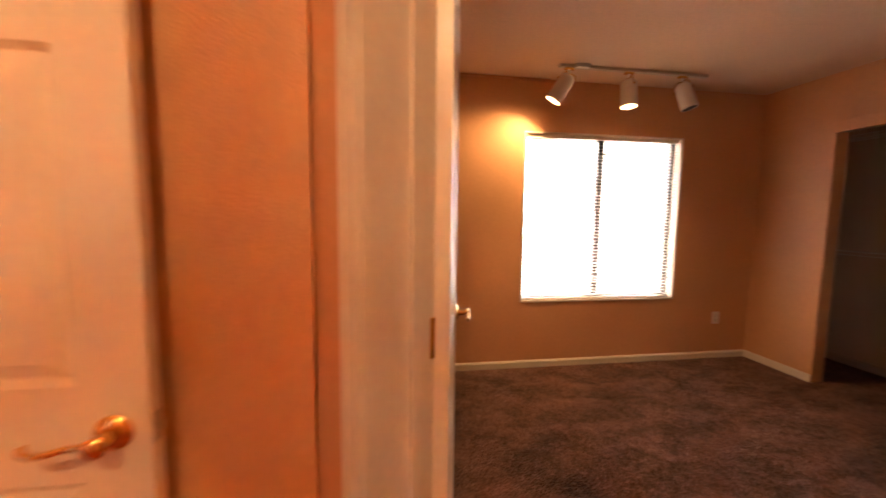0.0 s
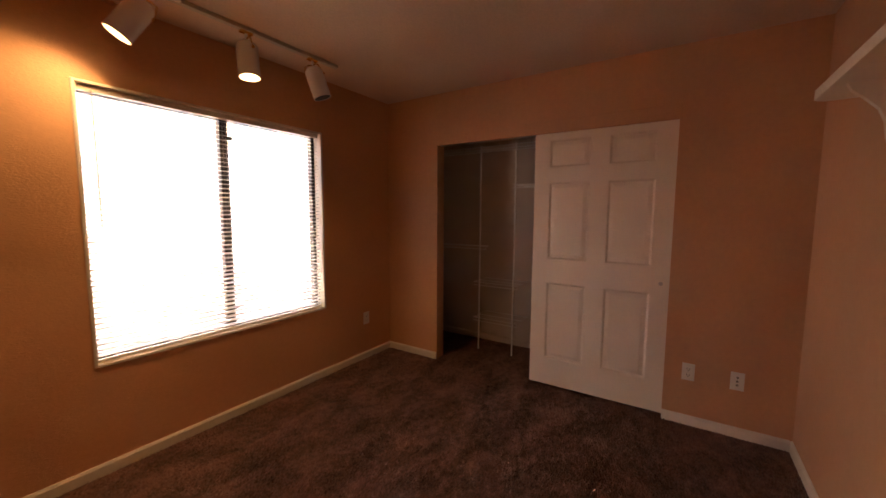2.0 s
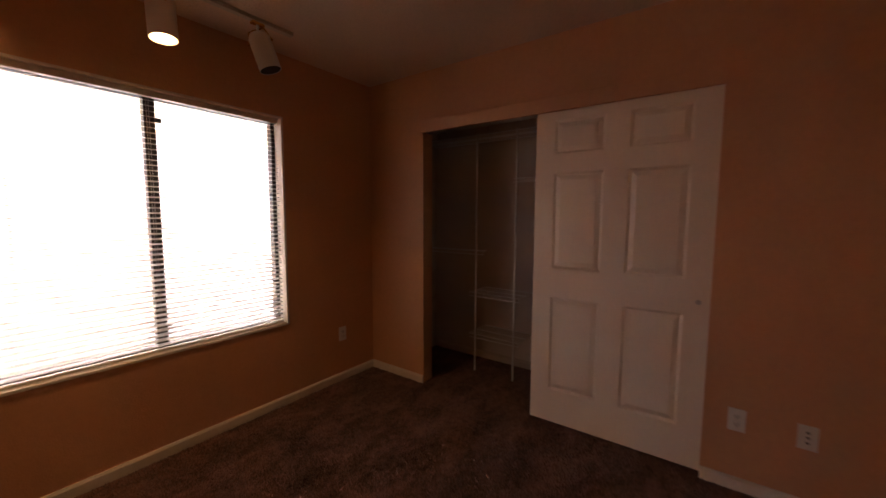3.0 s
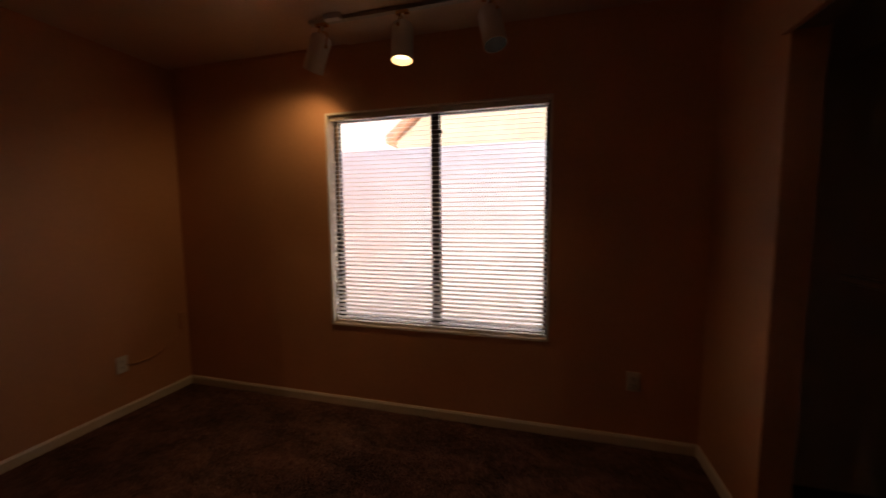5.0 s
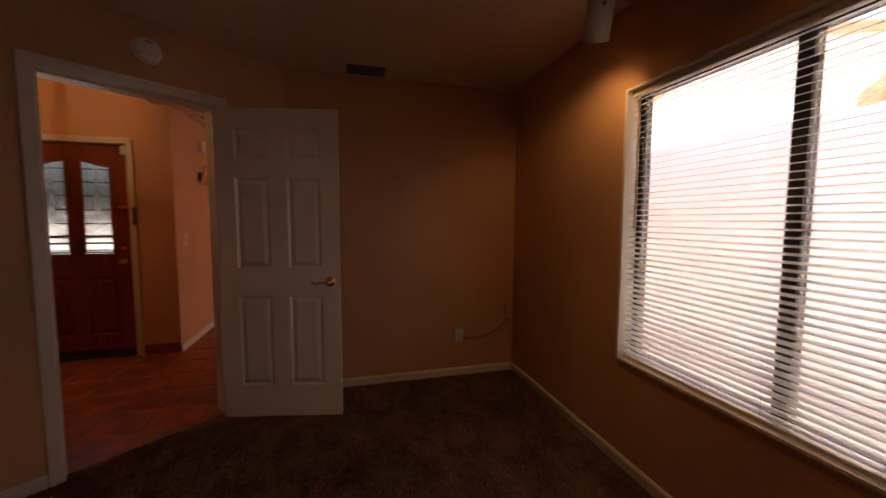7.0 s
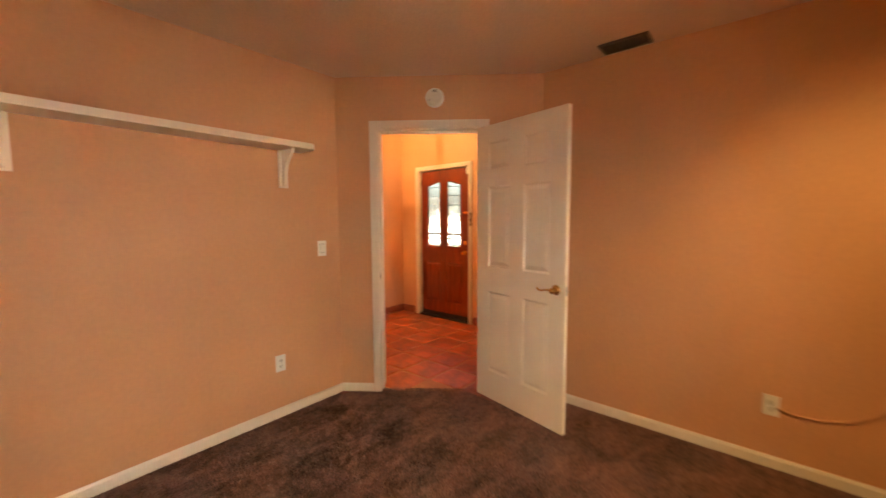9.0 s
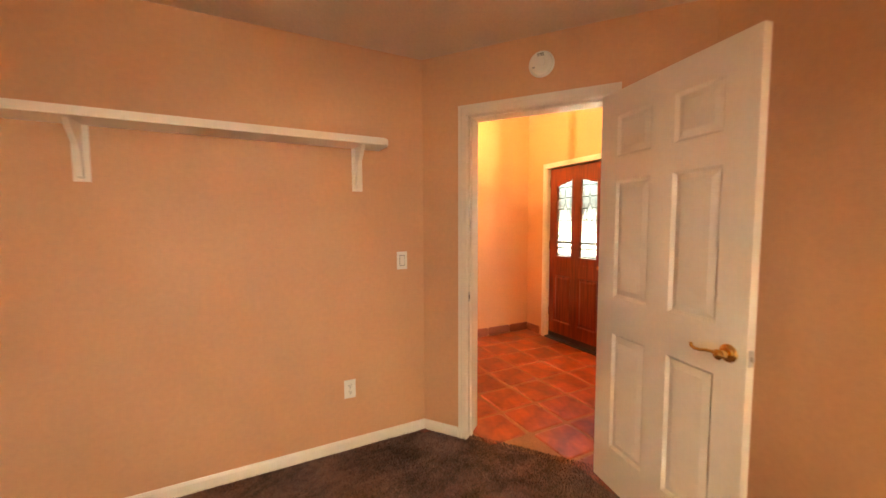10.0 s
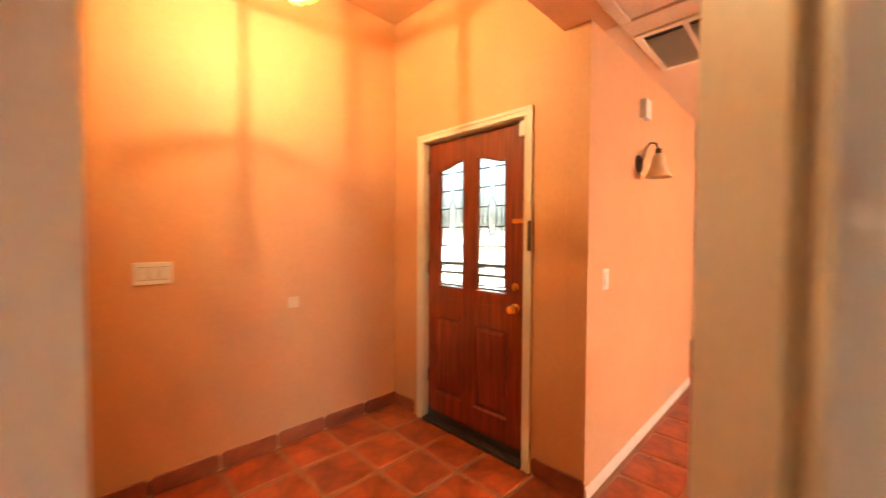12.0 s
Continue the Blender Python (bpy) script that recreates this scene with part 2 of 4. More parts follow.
def boxed(*dims, bevel=0.0):
    return box(bmesh.new(), *dims, bevel=bevel)


def cylinder(bm, a, b, r0, r1=None, seg=20, caps=True):
    a, b = Vector(a), Vector(b)
    d = b - a
    m = Matrix.Translation((a + b) / 2) @ d.to_track_quat("Z", "Y").to_matrix().to_4x4()
    bmesh.ops.create_cone(bm, cap_ends=caps, segments=seg, radius1=r0, radius2=r0 if r1 is None else r1, depth=d.length, matrix=m)
    return bm


def rod(a, b, r, seg=12):
    return cylinder(bmesh.new(), a, b, r, seg=seg)


def lathe(profile, seg=28, m=None):
    """A surface of revolution about z from (radius, height) pairs."""
    bm = bmesh.new()
    rings = []
    for r, z in profile:
        rings.append([bm.verts.new((r * math.cos(2 * math.pi * i / seg), r * math.sin(2 * math.pi * i / seg), z)) for i in range(seg)])
    for a, b in zip(rings, rings[1:]):
        for i in range(seg):
            bm.faces.new((a[i], a[(i + 1) % seg], b[(i + 1) % seg], b[i]))
    for ring in (rings[0], rings[-1]):
        if len(ring) > 2:
            bm.faces.new(ring)
    bmesh.ops.remove_doubles(bm, verts=bm.verts, dist=1e-5)
    if m is not None:
        bmesh.ops.transform(bm, matrix=m, verts=bm.verts)
    return bm


def tube(points, r, seg=8):
    """A round bar along a line of points."""
    bm = bmesh.new()
    pts = [Vector(p) for p in points]
    rings = []
    for i, p in enumerate(pts):
        d = (pts[min(i + 1, len(pts) - 1)] - pts[max(i - 1, 0)]).normalized()
        side = d.cross(Vector((0, 0, 1)) if abs(d.z) < 0.9 else Vector((1, 0, 0))).normalized()
        up = side.cross(d)
        rings.append([bm.verts.new(p + (side * math.cos(a) + up * math.sin(a)) * r) for a in (2 * math.pi * k / seg for k in range(seg))])
    for a, b in zip(rings, rings[1:]):
        for i in range(seg):
            bm.faces.new((a[i], a[(i + 1) % seg], b[(i + 1) % seg], b[i]))
    bm.faces.new(rings[0])
    bm.faces.new(rings[-1])
    return bm


def prism(points, z0, z1):
    """An upright block over a flat outline."""
    bm = bmesh.new()
    low = [bm.verts.new((x, y, z0)) for x, y in points]
    top = [bm.verts.new((x, y, z1)) for x, y in points]
    bm.faces.new(low)
    bm.faces.new(top)
    n = len(points)
    for i in range(n):
        bm.faces.new((low[i], low[(i + 1) % n], top[(i + 1) % n], top[i]))
    return bm


def extrude_outline(points, thickness):
    """A board in the xz plane with the given outline, from y = 0 to the thickness."""
    bm = bmesh.new()
    a = [bm.verts.new((x, 0, z)) for x, z in points]
    b = [bm.verts.new((x, thickness, z)) for x, z in points]
    bm.faces.new(a)
    bm.faces.new(b)
    n = len(points)
    for i in range(n):
        bm.faces.new((a[i], a[(i + 1) % n], b[(i + 1) % n], b[i]))
    return bm


# ---- plan ----
W, D, H = 3.585, 3.098, 2.44
WALL = 0.12
CORNER_A, CORNER_B = (0.95, 0.0), (0.0, 1.24)
DIAG_LENGTH = math.hypot(0.95, 1.24)
DIAG = pose(0.0, 1.24, 0.0, 0, 0, math.degrees(math.atan2(-1.24, 0.95)))  # x along the slanted wall, y into the bedroom
DIAG_T = 0.18
HINGE_X, STRIKE_X, DOOR_TOP = 0.458, 1.245, 2.055
WIN = (1.312, 2.774, 0.586, 2.020)
CL_Y0, CL_Y1, CL_TOP = 0.665, 2.517, 2.005
HALL_X, HALL_S, HALL_N, HALL_C = -1.225, -1.545, 0.80, 0.044
ENTRY_H = 3.035
ED_Y0, ED_Y1, ED_TOP = -1.194, -0.334, 2.042

# ---- shell of the bedroom ----
bm = prism([(-0.02, 1.24), (0.95, -0.02), (W + 0.03, -0.02), (W + 0.03, D + 0.02), (-0.02, D + 0.02)], -0.10, 0.0)
box(bm, W + 0.031, CL_Y0 - 0.35, -0.10, 4.42, CL_Y1 + 0.55, 0.0)
structure("floor", bm, CARPET, "brown cut-pile carpet with brushed swathes")
structure("ceiling", boxed(-0.2, -0.2, H, 4.5, D + 0.2, H + 0.12), CEILING_PAINT, "pale textured bedroom ceiling")

bm = bmesh.new()
box(bm, -0.12, D, -0.1, WIN[0], D + 0.15, H)
box(bm, WIN[1], D, -0.1, 4.5, D + 0.15, H)
box(bm, WIN[0], D, -0.1, WIN[1], D + 0.15, WIN[2])
box(bm, WIN[0], D, WIN[3], WIN[1], D + 0.15, H)
structure("wall_north", bm, PAINT, "peach painted wall with the window")
bm = bmesh.new()
box(bm, W, -0.1, -0.1, W + 0.115, CL_Y0, H)
box(bm, W, CL_Y1, -0.1, W + 0.115, D, H)
box(bm, W, CL_Y0, CL_TOP, W + 0.115, CL_Y1, H)
structure("wall_east", bm, PAINT, "peach painted wall with the closet opening")
structure("wall_south", boxed(0.94, -WALL, -0.1, W, 0.0, ENTRY_H), PAINT, "peach painted wall behind the shelf")
structure("wall_west", boxed(-WALL, 1.24, -0.1, 0.0, D, H), PAINT, "peach painted wall behind the open door")
bm = bmesh.new()
box(bm, -0.30, -DIAG_T, -0.1, HINGE_X - 0.02, 0.0, H)
box(bm, STRIKE_X + 0.02, -DIAG_T, -0.1, DIAG_LENGTH + 0.05, 0.0, H)
box(bm, HINGE_X - 0.02, -DIAG_T, DOOR_TOP + 0.02, STRIKE_X + 0.02, 0.0, H)
ob = structure("wall_diagonal", bm, PAINT, "slanted peach wall with the bedroom doorway")
ob.matrix_world = DIAG

# closet interior
for name, dims in (
    ("wall_closet_back", (4.36, CL_Y0 - 0.35, -0.1, 4.45, CL_Y1 + 0.5, H)),
    ("wall_closet_north", (W + 0.116, CL_Y1 + 0.45, -0.1, 4.359, CL_Y1 + 0.54, H)),
    ("wall_closet_south", (W + 0.116, CL_Y0 - 0.42, -0.1, 4.359, CL_Y0 - 0.33, H)),
):
    structure(name, boxed(*dims), CLOSET_PAINT, "plain greyish closet interior wall")

# ---- hall and entry shell ----
structure("hall_floor", boxed(-6.3, -1.6, -0.10, 1.35, 4.2, -0.003), GROUT, "sandy grout bed of the tiled hall")
structure("ceiling_entry", boxed(HALL_X - 0.1, HALL_S - 0.1, ENTRY_H, 1.4, 0.12, ENTRY_H + 0.1), PAINT, "tall entry ceiling painted like the walls")
structure("ceiling_hall", boxed(-6.3, 0.121, H, -0.201, 4.3, H + 0.1), CEILING_PAINT, "low hall ceiling")
bm = boxed(HALL_X, -0.10, H - 0.004, 0.80, 0.12, ENTRY_H)
box(bm, 0.8005, 0.0, H + 0.121, 0.96, 0.12, ENTRY_H)
structure("wall_soffit", bm, PAINT, "wall over the edge of the low hall ceiling")
structure("wall_entry_south", boxed(HALL_X - 0.15, HALL_S - 0.12, -0.1, 1.4, HALL_S, ENTRY_H), PAINT, "warm painted entry wall")
structure("wall_entry_east", boxed(1.3, HALL_S, -0.1, 1.42, -WALL, ENTRY_H), PAINT, "plain closing wall of the entry")
bm = bmesh.new()
box(bm, HALL_X - 0.15, HALL_S, -0.1, HALL_X, ED_Y0 - 0.02, ENTRY_H)
box(bm, HALL_X - 0.15, ED_Y1 + 0.02, -0.1, HALL_X, HALL_C - WALL - 0.0005, ENTRY_H)
box(bm, HALL_X - 0.15, HALL_C - WALL, H, HALL_X, 0.12, ENTRY_H)
box(bm, HALL_X - 0.15, ED_Y0 - 0.02, ED_TOP + 0.02, HALL_X, ED_Y1 + 0.02, ENTRY_H)
structure("wall_entry_west", bm, PAINT, "warm painted wall round the front door")
structure("wall_hall_south", boxed(-3.45, HALL_C - WALL, -0.1, HALL_X - 0.0005, HALL_C, H), PAINT, "hall wall that carries the sconce")
structure("wall_hall_north", boxed(-1.20, HALL_N, -0.1, -1.035, HALL_N + 0.10, H), PAINT, "hall wall corner that carries an open door")
structure("wall_hall_back", boxed(-1.20, HALL_N + 0.1005, -0.1, 0.02, HALL_N + 0.215, H), PAINT, "short hall wall behind the open door")
# room past the hall, closed round
bm = bmesh.new()
box(bm, -6.3, 4.2, -0.1, -3.5, 4.3, H)
box(bm, -1.7, 4.2, -0.1, -1.08, 4.3, H)
box(bm, -3.5, 4.2, 2.15, -1.7, 4.3, H)
box(bm, -3.5, 4.2, -0.1, -1.7, 4.3, 0.1)
structure("wall_living_north", bm, PAINT, "far wall with a tall glazed opening")
structure("wall_living_west", boxed(-6.4, -0.4, -0.1, -6.3, 4.3, H), PAINT, "plain closing wall")
structure("wall_living_east", boxed(-1.20, HALL_N + 0.2155, -0.1, -1.08, 4.2, H), PAINT, "plain closing wall")
structure("wall_living_south", boxed(-6.3, -0.4, -0.1, -3.4505, -0.3, H), PAINT, "plain closing wall")
structure("wall_living_return", boxed(-3.45, -0.4, -0.1, -3.35, HALL_C - WALL - 0.0005, H), PAINT, "plain closing wall")
structure("ceiling_living", boxed(-6.3, -0.4, H, HALL_X - 0.151, 0.12, H + 0.1), CEILING_PAINT, "plain low ceiling")

# ---- outdoors ----
structure("ground", boxed(-60, -60, -0.35, 60, 60, -0.15), GROUND, "pale gravel yard")
structure("garden_wall", boxed(-12, 5.3, -0.15, 14, 5.5, 2.18), STUCCO, "pale lavender-grey stucco garden wall")

structure("roof_eave", boxed(-3.0, D + 0.151, 2.50, 7.0, D + 0.80, 2.62), STUCCO_TAN, "tan soffit of the roof overhang")

# ---- bedroom trim ----


def baseboard(name, x0, y0, x1, y1, side, material=None, height=0.066, thick=0.013):
    """A skirting board along a wall line; side is the way into the room."""
    length = math.hypot(x1 - x0, y1 - y0)
    out = [(0, 0), (thick, 0), (thick, height - 0.014), (thick * 0.45, height), (0, height)]
    bm = bmesh.new()
    ends = []
    for s in (0.0, length):
        ends.append([bm.verts.new((s, d, z)) for d, z in out])
    bm.faces.new(ends[0])
    bm.faces.new(ends[1])
    for i in range(len(out)):
        j = (i + 1) % len(out)
        bm.faces.new((ends[0][i], ends[0][j], ends[1][j], ends[1][i]))
    ob = structure(name, bm, material or TRIM, "narrow white painted baseboard")
    a = math.atan2(y1 - y0, x1 - x0)
    flip = Matrix.Diagonal((1, side, 1, 1))
    bmesh_me = ob.data
    bmesh_me.transform(flip)
    if side < 0:
        bmesh_me.flip_normals()
    ob.matrix_world = pose(x0, y0, 0.0, 0, 0, math.degrees(a))
    return ob


baseboard("baseboard_north", 0.0, D, W, D, -1)
baseboard("baseboard_east_a", W, CL_Y1 + 0.0, W, D - 0.013, 1)
baseboard("baseboard_east_b", W, 0.013, W, CL_Y0 - 0.0, 1)
baseboard("baseboard_south", 0.955, 0.0, W, 0.0, 1)
baseboard("baseboard_west", 0.0, 1.245, 0.0, D - 0.013, -1)
for name, a, b in (("baseboard_diagonal_a", 0.0, HINGE_X - 0.065), ("baseboard_diagonal_b", STRIKE_X + 0.065, DIAG_LENGTH)):
    ob = baseboard(name, a, 0.0, b, 0.0, 1)
    ob.matrix_world = DIAG @ pose(a, 0, 0)
baseboard("baseboard_closet_back", 4.36, CL_Y0 - 0.3, 4.36, CL_Y1 + 0.4, 1, CLOSET_PAINT)


def door_casing(name, x0, x1, top, faces, m, width=0.06, material=None):
    """Casing round an opening in a local frame, on each of the given faces (y, way out)."""
    mat = material or TRIM
    frame_ob = tagged(new(name), "white painted door casing with a raised outer band", "trim", kind="structure")
    frame_ob.matrix_world = m
    for y, out in faces:
        for a, b, c, d in ((x0 - width, 0.0, x0 - 0.004, top + 0.004), (x1 + 0.004, 0.0, x1 + width, top + 0.004), (x0 - width, top + 0.0045, x1 + width, top + width)):
            bm = bmesh.new()
            box(bm, a, y, b, c, y + out * 0.012, d, bevel=0.003)
            if d > top + 0.02:
                box(bm, a, y + out * 0.0121, d - 0.022, c, y + out * 0.018, d - 0.001, bevel=0.0025)
            elif a < x0:
                box(bm, a + 0.001, y + out * 0.0121, b, a + 0.022, y + out * 0.018, d + width - 0.006, bevel=0.0025)
            else:
                box(bm, c - 0.022, y + out * 0.0121, b, c - 0.001, y + out * 0.018, d + width - 0.006, bevel=0.0025)
            if d > top + 0.02:
                box(bm, x0 - 0.0035, y + out * 0.0121, top + 0.0085, x1 + 0.0035, y + out * 0.0150, top + 0.016, bevel=0.001)
                box(bm, x0 - 0.02, y + out * 0.0121, top + 0.027, x1 + 0.02, y + out * 0.0140, top + 0.033, bevel=0.0008)
            else:
                e = x0 - 0.0085 if a < x0 else x1 + 0.0085
                way = -1 if a < x0 else 1
                box(bm, e, y + out * 0.0121, b, e + way * 0.0075, y + out * 0.0150, d - 0.0035, bevel=0.001)
                box(bm, e + way * 0.0185, y + out * 0.0121, b, e + way * 0.0245, y + out * 0.0140, d + 0.022, bevel=0.0008)
            part("casing_board", bm, mat, frame_ob)
    return frame_ob


def door_jamb(name, x0, x1, top, y0, y1, m, stop_y, material=None):
    mat = material or TRIM
    jamb = tagged(new(name), "white painted door jamb with a stop strip", "door jamb", kind="structure")
    jamb.matrix_world = m
    part("jamb_side", boxed(x0 - 0.019, y0, 0.0, x0, y1, top + 0.019, bevel=0.002), mat, jamb)
    part("jamb_side", boxed(x1, y0, 0.0, x1 + 0.019, y1, top + 0.019, bevel=0.002), mat, jamb)
    part("jamb_head", boxed(x0 + 0.0005, y0 + 0.0005, top, x1 - 0.0005, y1 - 0.0005, top + 0.0185), mat, jamb)
    part("stop_strip", boxed(x0 + 0.0002, stop_y - 0.035, 0.0, x0 + 0.011, stop_y, top - 0.001, bevel=0.002), mat, jamb)
    part("stop_strip", boxed(x1 - 0.011, stop_y - 0.035, 0.0, x1 - 0.0002, stop_y, top - 0.001, bevel=0.002), mat, jamb)
    part("stop_strip", boxed(x0 + 0.0115, stop_y - 0.035, top - 0.011, x1 - 0.0115, stop_y, top - 0.0002, bevel=0.002), mat, jamb)
    return jamb


door_casing("trim_bedroom_door", HINGE_X, STRIKE_X, DOOR_TOP, ((0.0, 1), (-DIAG_T, -1)), DIAG)
bedroom_jamb = door_jamb("door_jamb_bedroom", HINGE_X, STRIKE_X, DOOR_TOP, -DIAG_T - 0.002, 0.002, DIAG, -0.038)
part("strike_plate", boxed(STRIKE_X - 0.0025, -0.034, 0.90, STRIKE_X - 0.0002, -0.004, 0.962, bevel=0.001), STEEL, bedroom_jamb, "worn steel strike plate")
part("strike_hole", boxed(STRIKE_X - 0.0032, -0.026, 0.918, STRIKE_X - 0.0026, -0.012, 0.944), SLOT, bedroom_jamb)

# ---- six-panel doors ----


def panel_slab(w, h, thick, panels, recess=0.012, slope=0.012):
    """Stiles and rails with a moulded recess for each panel, on both faces."""
    bm = bmesh.new()
    xs = sorted({0.0, w, *[p[0] for p in panels], *[p[1] for p in panels]})
    zs = sorted({0.0, h, *[p[2] for p in panels], *[p[3] for p in panels]})

    def quad(*co):
        bm.faces.new([bm.verts.new(c) for c in co])

    for y, d in ((0.0, recess), (thick, -recess)):
        for x0, x1 in zip(xs, xs[1:]):
            for z0, z1 in zip(zs, zs[1:]):
                mx, mz = (x0 + x1) / 2, (z0 + z1) / 2
                if any(p[0] < mx < p[1] and p[2] < mz < p[3] for p in panels):
                    o = [(x0, z0), (x1, z0), (x1, z1), (x0, z1)]
                    i = [(x0 + slope, z0 + slope), (x1 - slope, z0 + slope), (x1 - slope, z1 - slope), (x0 + slope, z1 - slope)]
                    for k in range(4):
                        n = (k + 1) % 4
                        quad((o[k][0], y, o[k][1]), (o[n][0], y, o[n][1]), (i[n][0], y + d, i[n][1]), (i[k][0], y + d, i[k][1]))
                    quad(*[(a, y + d, b) for a, b in i])
                else:
                    quad((x0, y, z0), (x1, y, z0), (x1, y, z1), (x0, y, z1))
    for a, b in zip(xs, xs[1:]):
        for z in (0.0, h):
            quad((a, 0, z), (b, 0, z), (b, thick, z), (a, thick, z))
    for a, b in zip(zs, zs[1:]):
        for x in (0.0, w):
            quad((x, 0, a), (x, 0, b), (x, thick, b), (x, thick, a))
    bmesh.ops.remove_doubles(bm, verts=bm.verts, dist=1e-5)
    return bm


def raised_panel(p, thick, recess=0.012, slope=0.012):
    """A raised field with bevelled shoulders on both faces."""
    bm = bmesh.new()
    rings = []
    for inset, y in ((0.042, 0.002), (slope + 0.005, recess - 0.0004), (slope + 0.004, thick - recess + 0.0004), (0.042, thick - 0.002)):
        x0, x1, z0, z1 = p[0] + inset, p[1] - inset, p[2] + inset, p[3] - inset
        rings.append([bm.verts.new(c) for c in ((x0, y, z0), (x1, y, z0), (x1, y, z1), (x0, y, z1))])
    for a, b in zip(rings, rings[1:]):
        for i in range(4):
            bm.faces.new((a[i], a[(i + 1) % 4], b[(i + 1) % 4], b[i]))
    bm.faces.new(rings[0])
    bm.faces.new(rings[-1])
    return bm


def six_panels(w, stile, mullion):
    pw = (w - 2 * stile - mullion) / 2
    cols = ((stile, stile + pw), (w - stile - pw, w - stile))
    rows = ((0.215, 0.820), (1.005, 1.590), (1.705, 1.905))
    return [(*c, *r) for r in rows for c in cols]


def lever_set(parent, x, y, z, side):
    """A rose, a neck and a curved lever that points to the hinges."""
    turn = pose(x, y, z, 90 if side < 0 else -90)
    rose = part("lever_rose", lathe([(0.0, 0.0), (0.033, 0.0), (0.033, 0.004), (0.027, 0.010), (0.014, 0.013), (0.012, 0.040), (0.017, 0.044), (0.019, 0.052), (0.013, 0.058), (0.0, 0.060)], 28, turn), BRASS, parent, "polished brass lever rose", smooth=True)
    yy = y + side * 0.050
    bm = tube([(x, yy, z), (x - 0.020, yy, z + 0.004), (x - 0.045, yy, z + 0.002), (x - 0.070, yy, z - 0.005), (x - 0.092, yy, z - 0.006), (x - 0.106, yy, z + 0.001), (x - 0.110, yy + side * -0.006, z + 0.008)], 0.0062, 10)
    part("lever", bm, BRASS, rose, "polished brass curved lever", smooth=True)


def six_panel_door(name, label, w, h, stile, mullion, levers=True, thick=0.035):
    door = thing(name, label, "door")
    door["kind"] = "structure"
    panels = six_panels(w, stile, mullion)
    part("door_slab", panel_slab(w, h, thick, panels), DOOR_PAINT, door)
    for p in panels:
        part("panel", raised_panel(p, thick), DOOR_PAINT, door)
    if levers:
        lever_set(door, w - 0.062, 0.0, 0.915, -1)
        lever_set(door, w - 0.062, thick, 0.915, 1)
        part("latch_plate", boxed(w + 0.0002, 0.006, 0.885, w + 0.002, thick - 0.006, 0.943, bevel=0.0008), STEEL, door, "steel latch plate")
        part("latch_bolt", boxed(w + 0.0021, 0.012, 0.905, w + 0.011, thick - 0.012, 0.924, bevel=0.002), STEEL, door, "steel latch bolt")
        for z in (0.18, 1.0, 1.82):
            part("hinge", rod((-0.004, thick + 0.003, z), (-0.004, thick + 0.003, z + 0.09), 0.006), BRASS, door, "brass hinge")
    return door


bedroom_door = six_panel_door("door_1", "open white six-panel door with a brass lever", 0.768, 2.028, 0.115, 0.115)
bedroom_door.matrix_world = pose(0.312, 0.867, 0.016, 0, 0, 78.2)
hall_door = copy_thing(bedroom_door, pose(-1.022, HALL_N + 0.012, 0.012))
tagged(hall_door, "white six-panel hall door standing open against the corner")
hall_door.name = "door_2"

# ---- closet ----
CD_W = 0.942
closet_door = six_panel_door("closet_door", "white six-panel sliding closet door", CD_W, 1.965, 0.117, 0.127, False, 0.030)
tagged(closet_door, category="closet door", kind="thing")
del closet_door["kind"]
closet_door.matrix_world = pose(W + 0.006, 1.603, 0.030, 0, 0, -90)
rear_door = copy_thing(closet_door, pose(W + 0.055, 1.599, 0.030, 0, 0, -90))
tagged(rear_door, "white sliding closet door parked behind the front one")
part("finger_pull", lathe([(0.0, 0.0), (0.013, 0.0), (0.013, 0.003), (0.010, 0.0035), (0.008, 0.001), (0.0, 0.001)], 20, pose(0.888, 0.0, 0.892, 90)), STEEL, closet_door, "small round steel finger pull", smooth=True)
# pose -90: the face at y = 0 looks to the west, into the bedroom
structure("trim_closet_header", boxed(W - 0.024, CL_Y0 - 0.008, 1.985, W - 0.0005, CL_Y1 + 0.016, 2.076, bevel=0.005), PAINT, "painted header board over the sliding doors")
structure("trim_closet_track", boxed(W + 0.012, CL_Y0 + 0.002, 1.994, W + 0.10, CL_Y1 - 0.002, 1.9995), STEEL, "metal sliding door track")


def wire(bm, a, b, r=0.0028):
    cylinder(bm, a, b, r, seg=6)


organizer = thing("closet_organizer", "white coated wire closet organizer with poles and shelves", "closet organizer")
POLES = ((4.05, 2.312), (4.05, 1.950))
for px, py in POLES:
    part("pole", rod((px, py, 0.0), (px, py, 2.04), 0.008), WIRE, organizer, "thin white upright pole")


def wire_shelf(y0, y1, z, x0=4.06, x1=4.355, gap=0.027):
    shelf = part("shelf", bmesh.new(), WIRE, organizer, "white wire shelf")
    bm = bmesh.new()
    for x, dz in ((x0, 0.0), (x0, -0.03), (x1, 0.0), ((x0 + x1) / 2, -0.004)):
        wire(bm, (x, y0, z + dz), (x, y1, z + dz), 0.0042)
    n = max(2, int((y1 - y0) / gap))
    for i in range(n + 1):
        y = y0 + (y1 - y0) * i / n
        wire(bm, (x0, y, z + 0.003), (x1, y, z + 0.003), 0.0018)
    for i in range(0, n + 1, 6):
        y = y0 + (y1 - y0) * i / n
        wire(bm, (x0, y, z), (x0, y, z - 0.03), 0.0026)
    bm.to_mesh(shelf.data)
    bm.free()


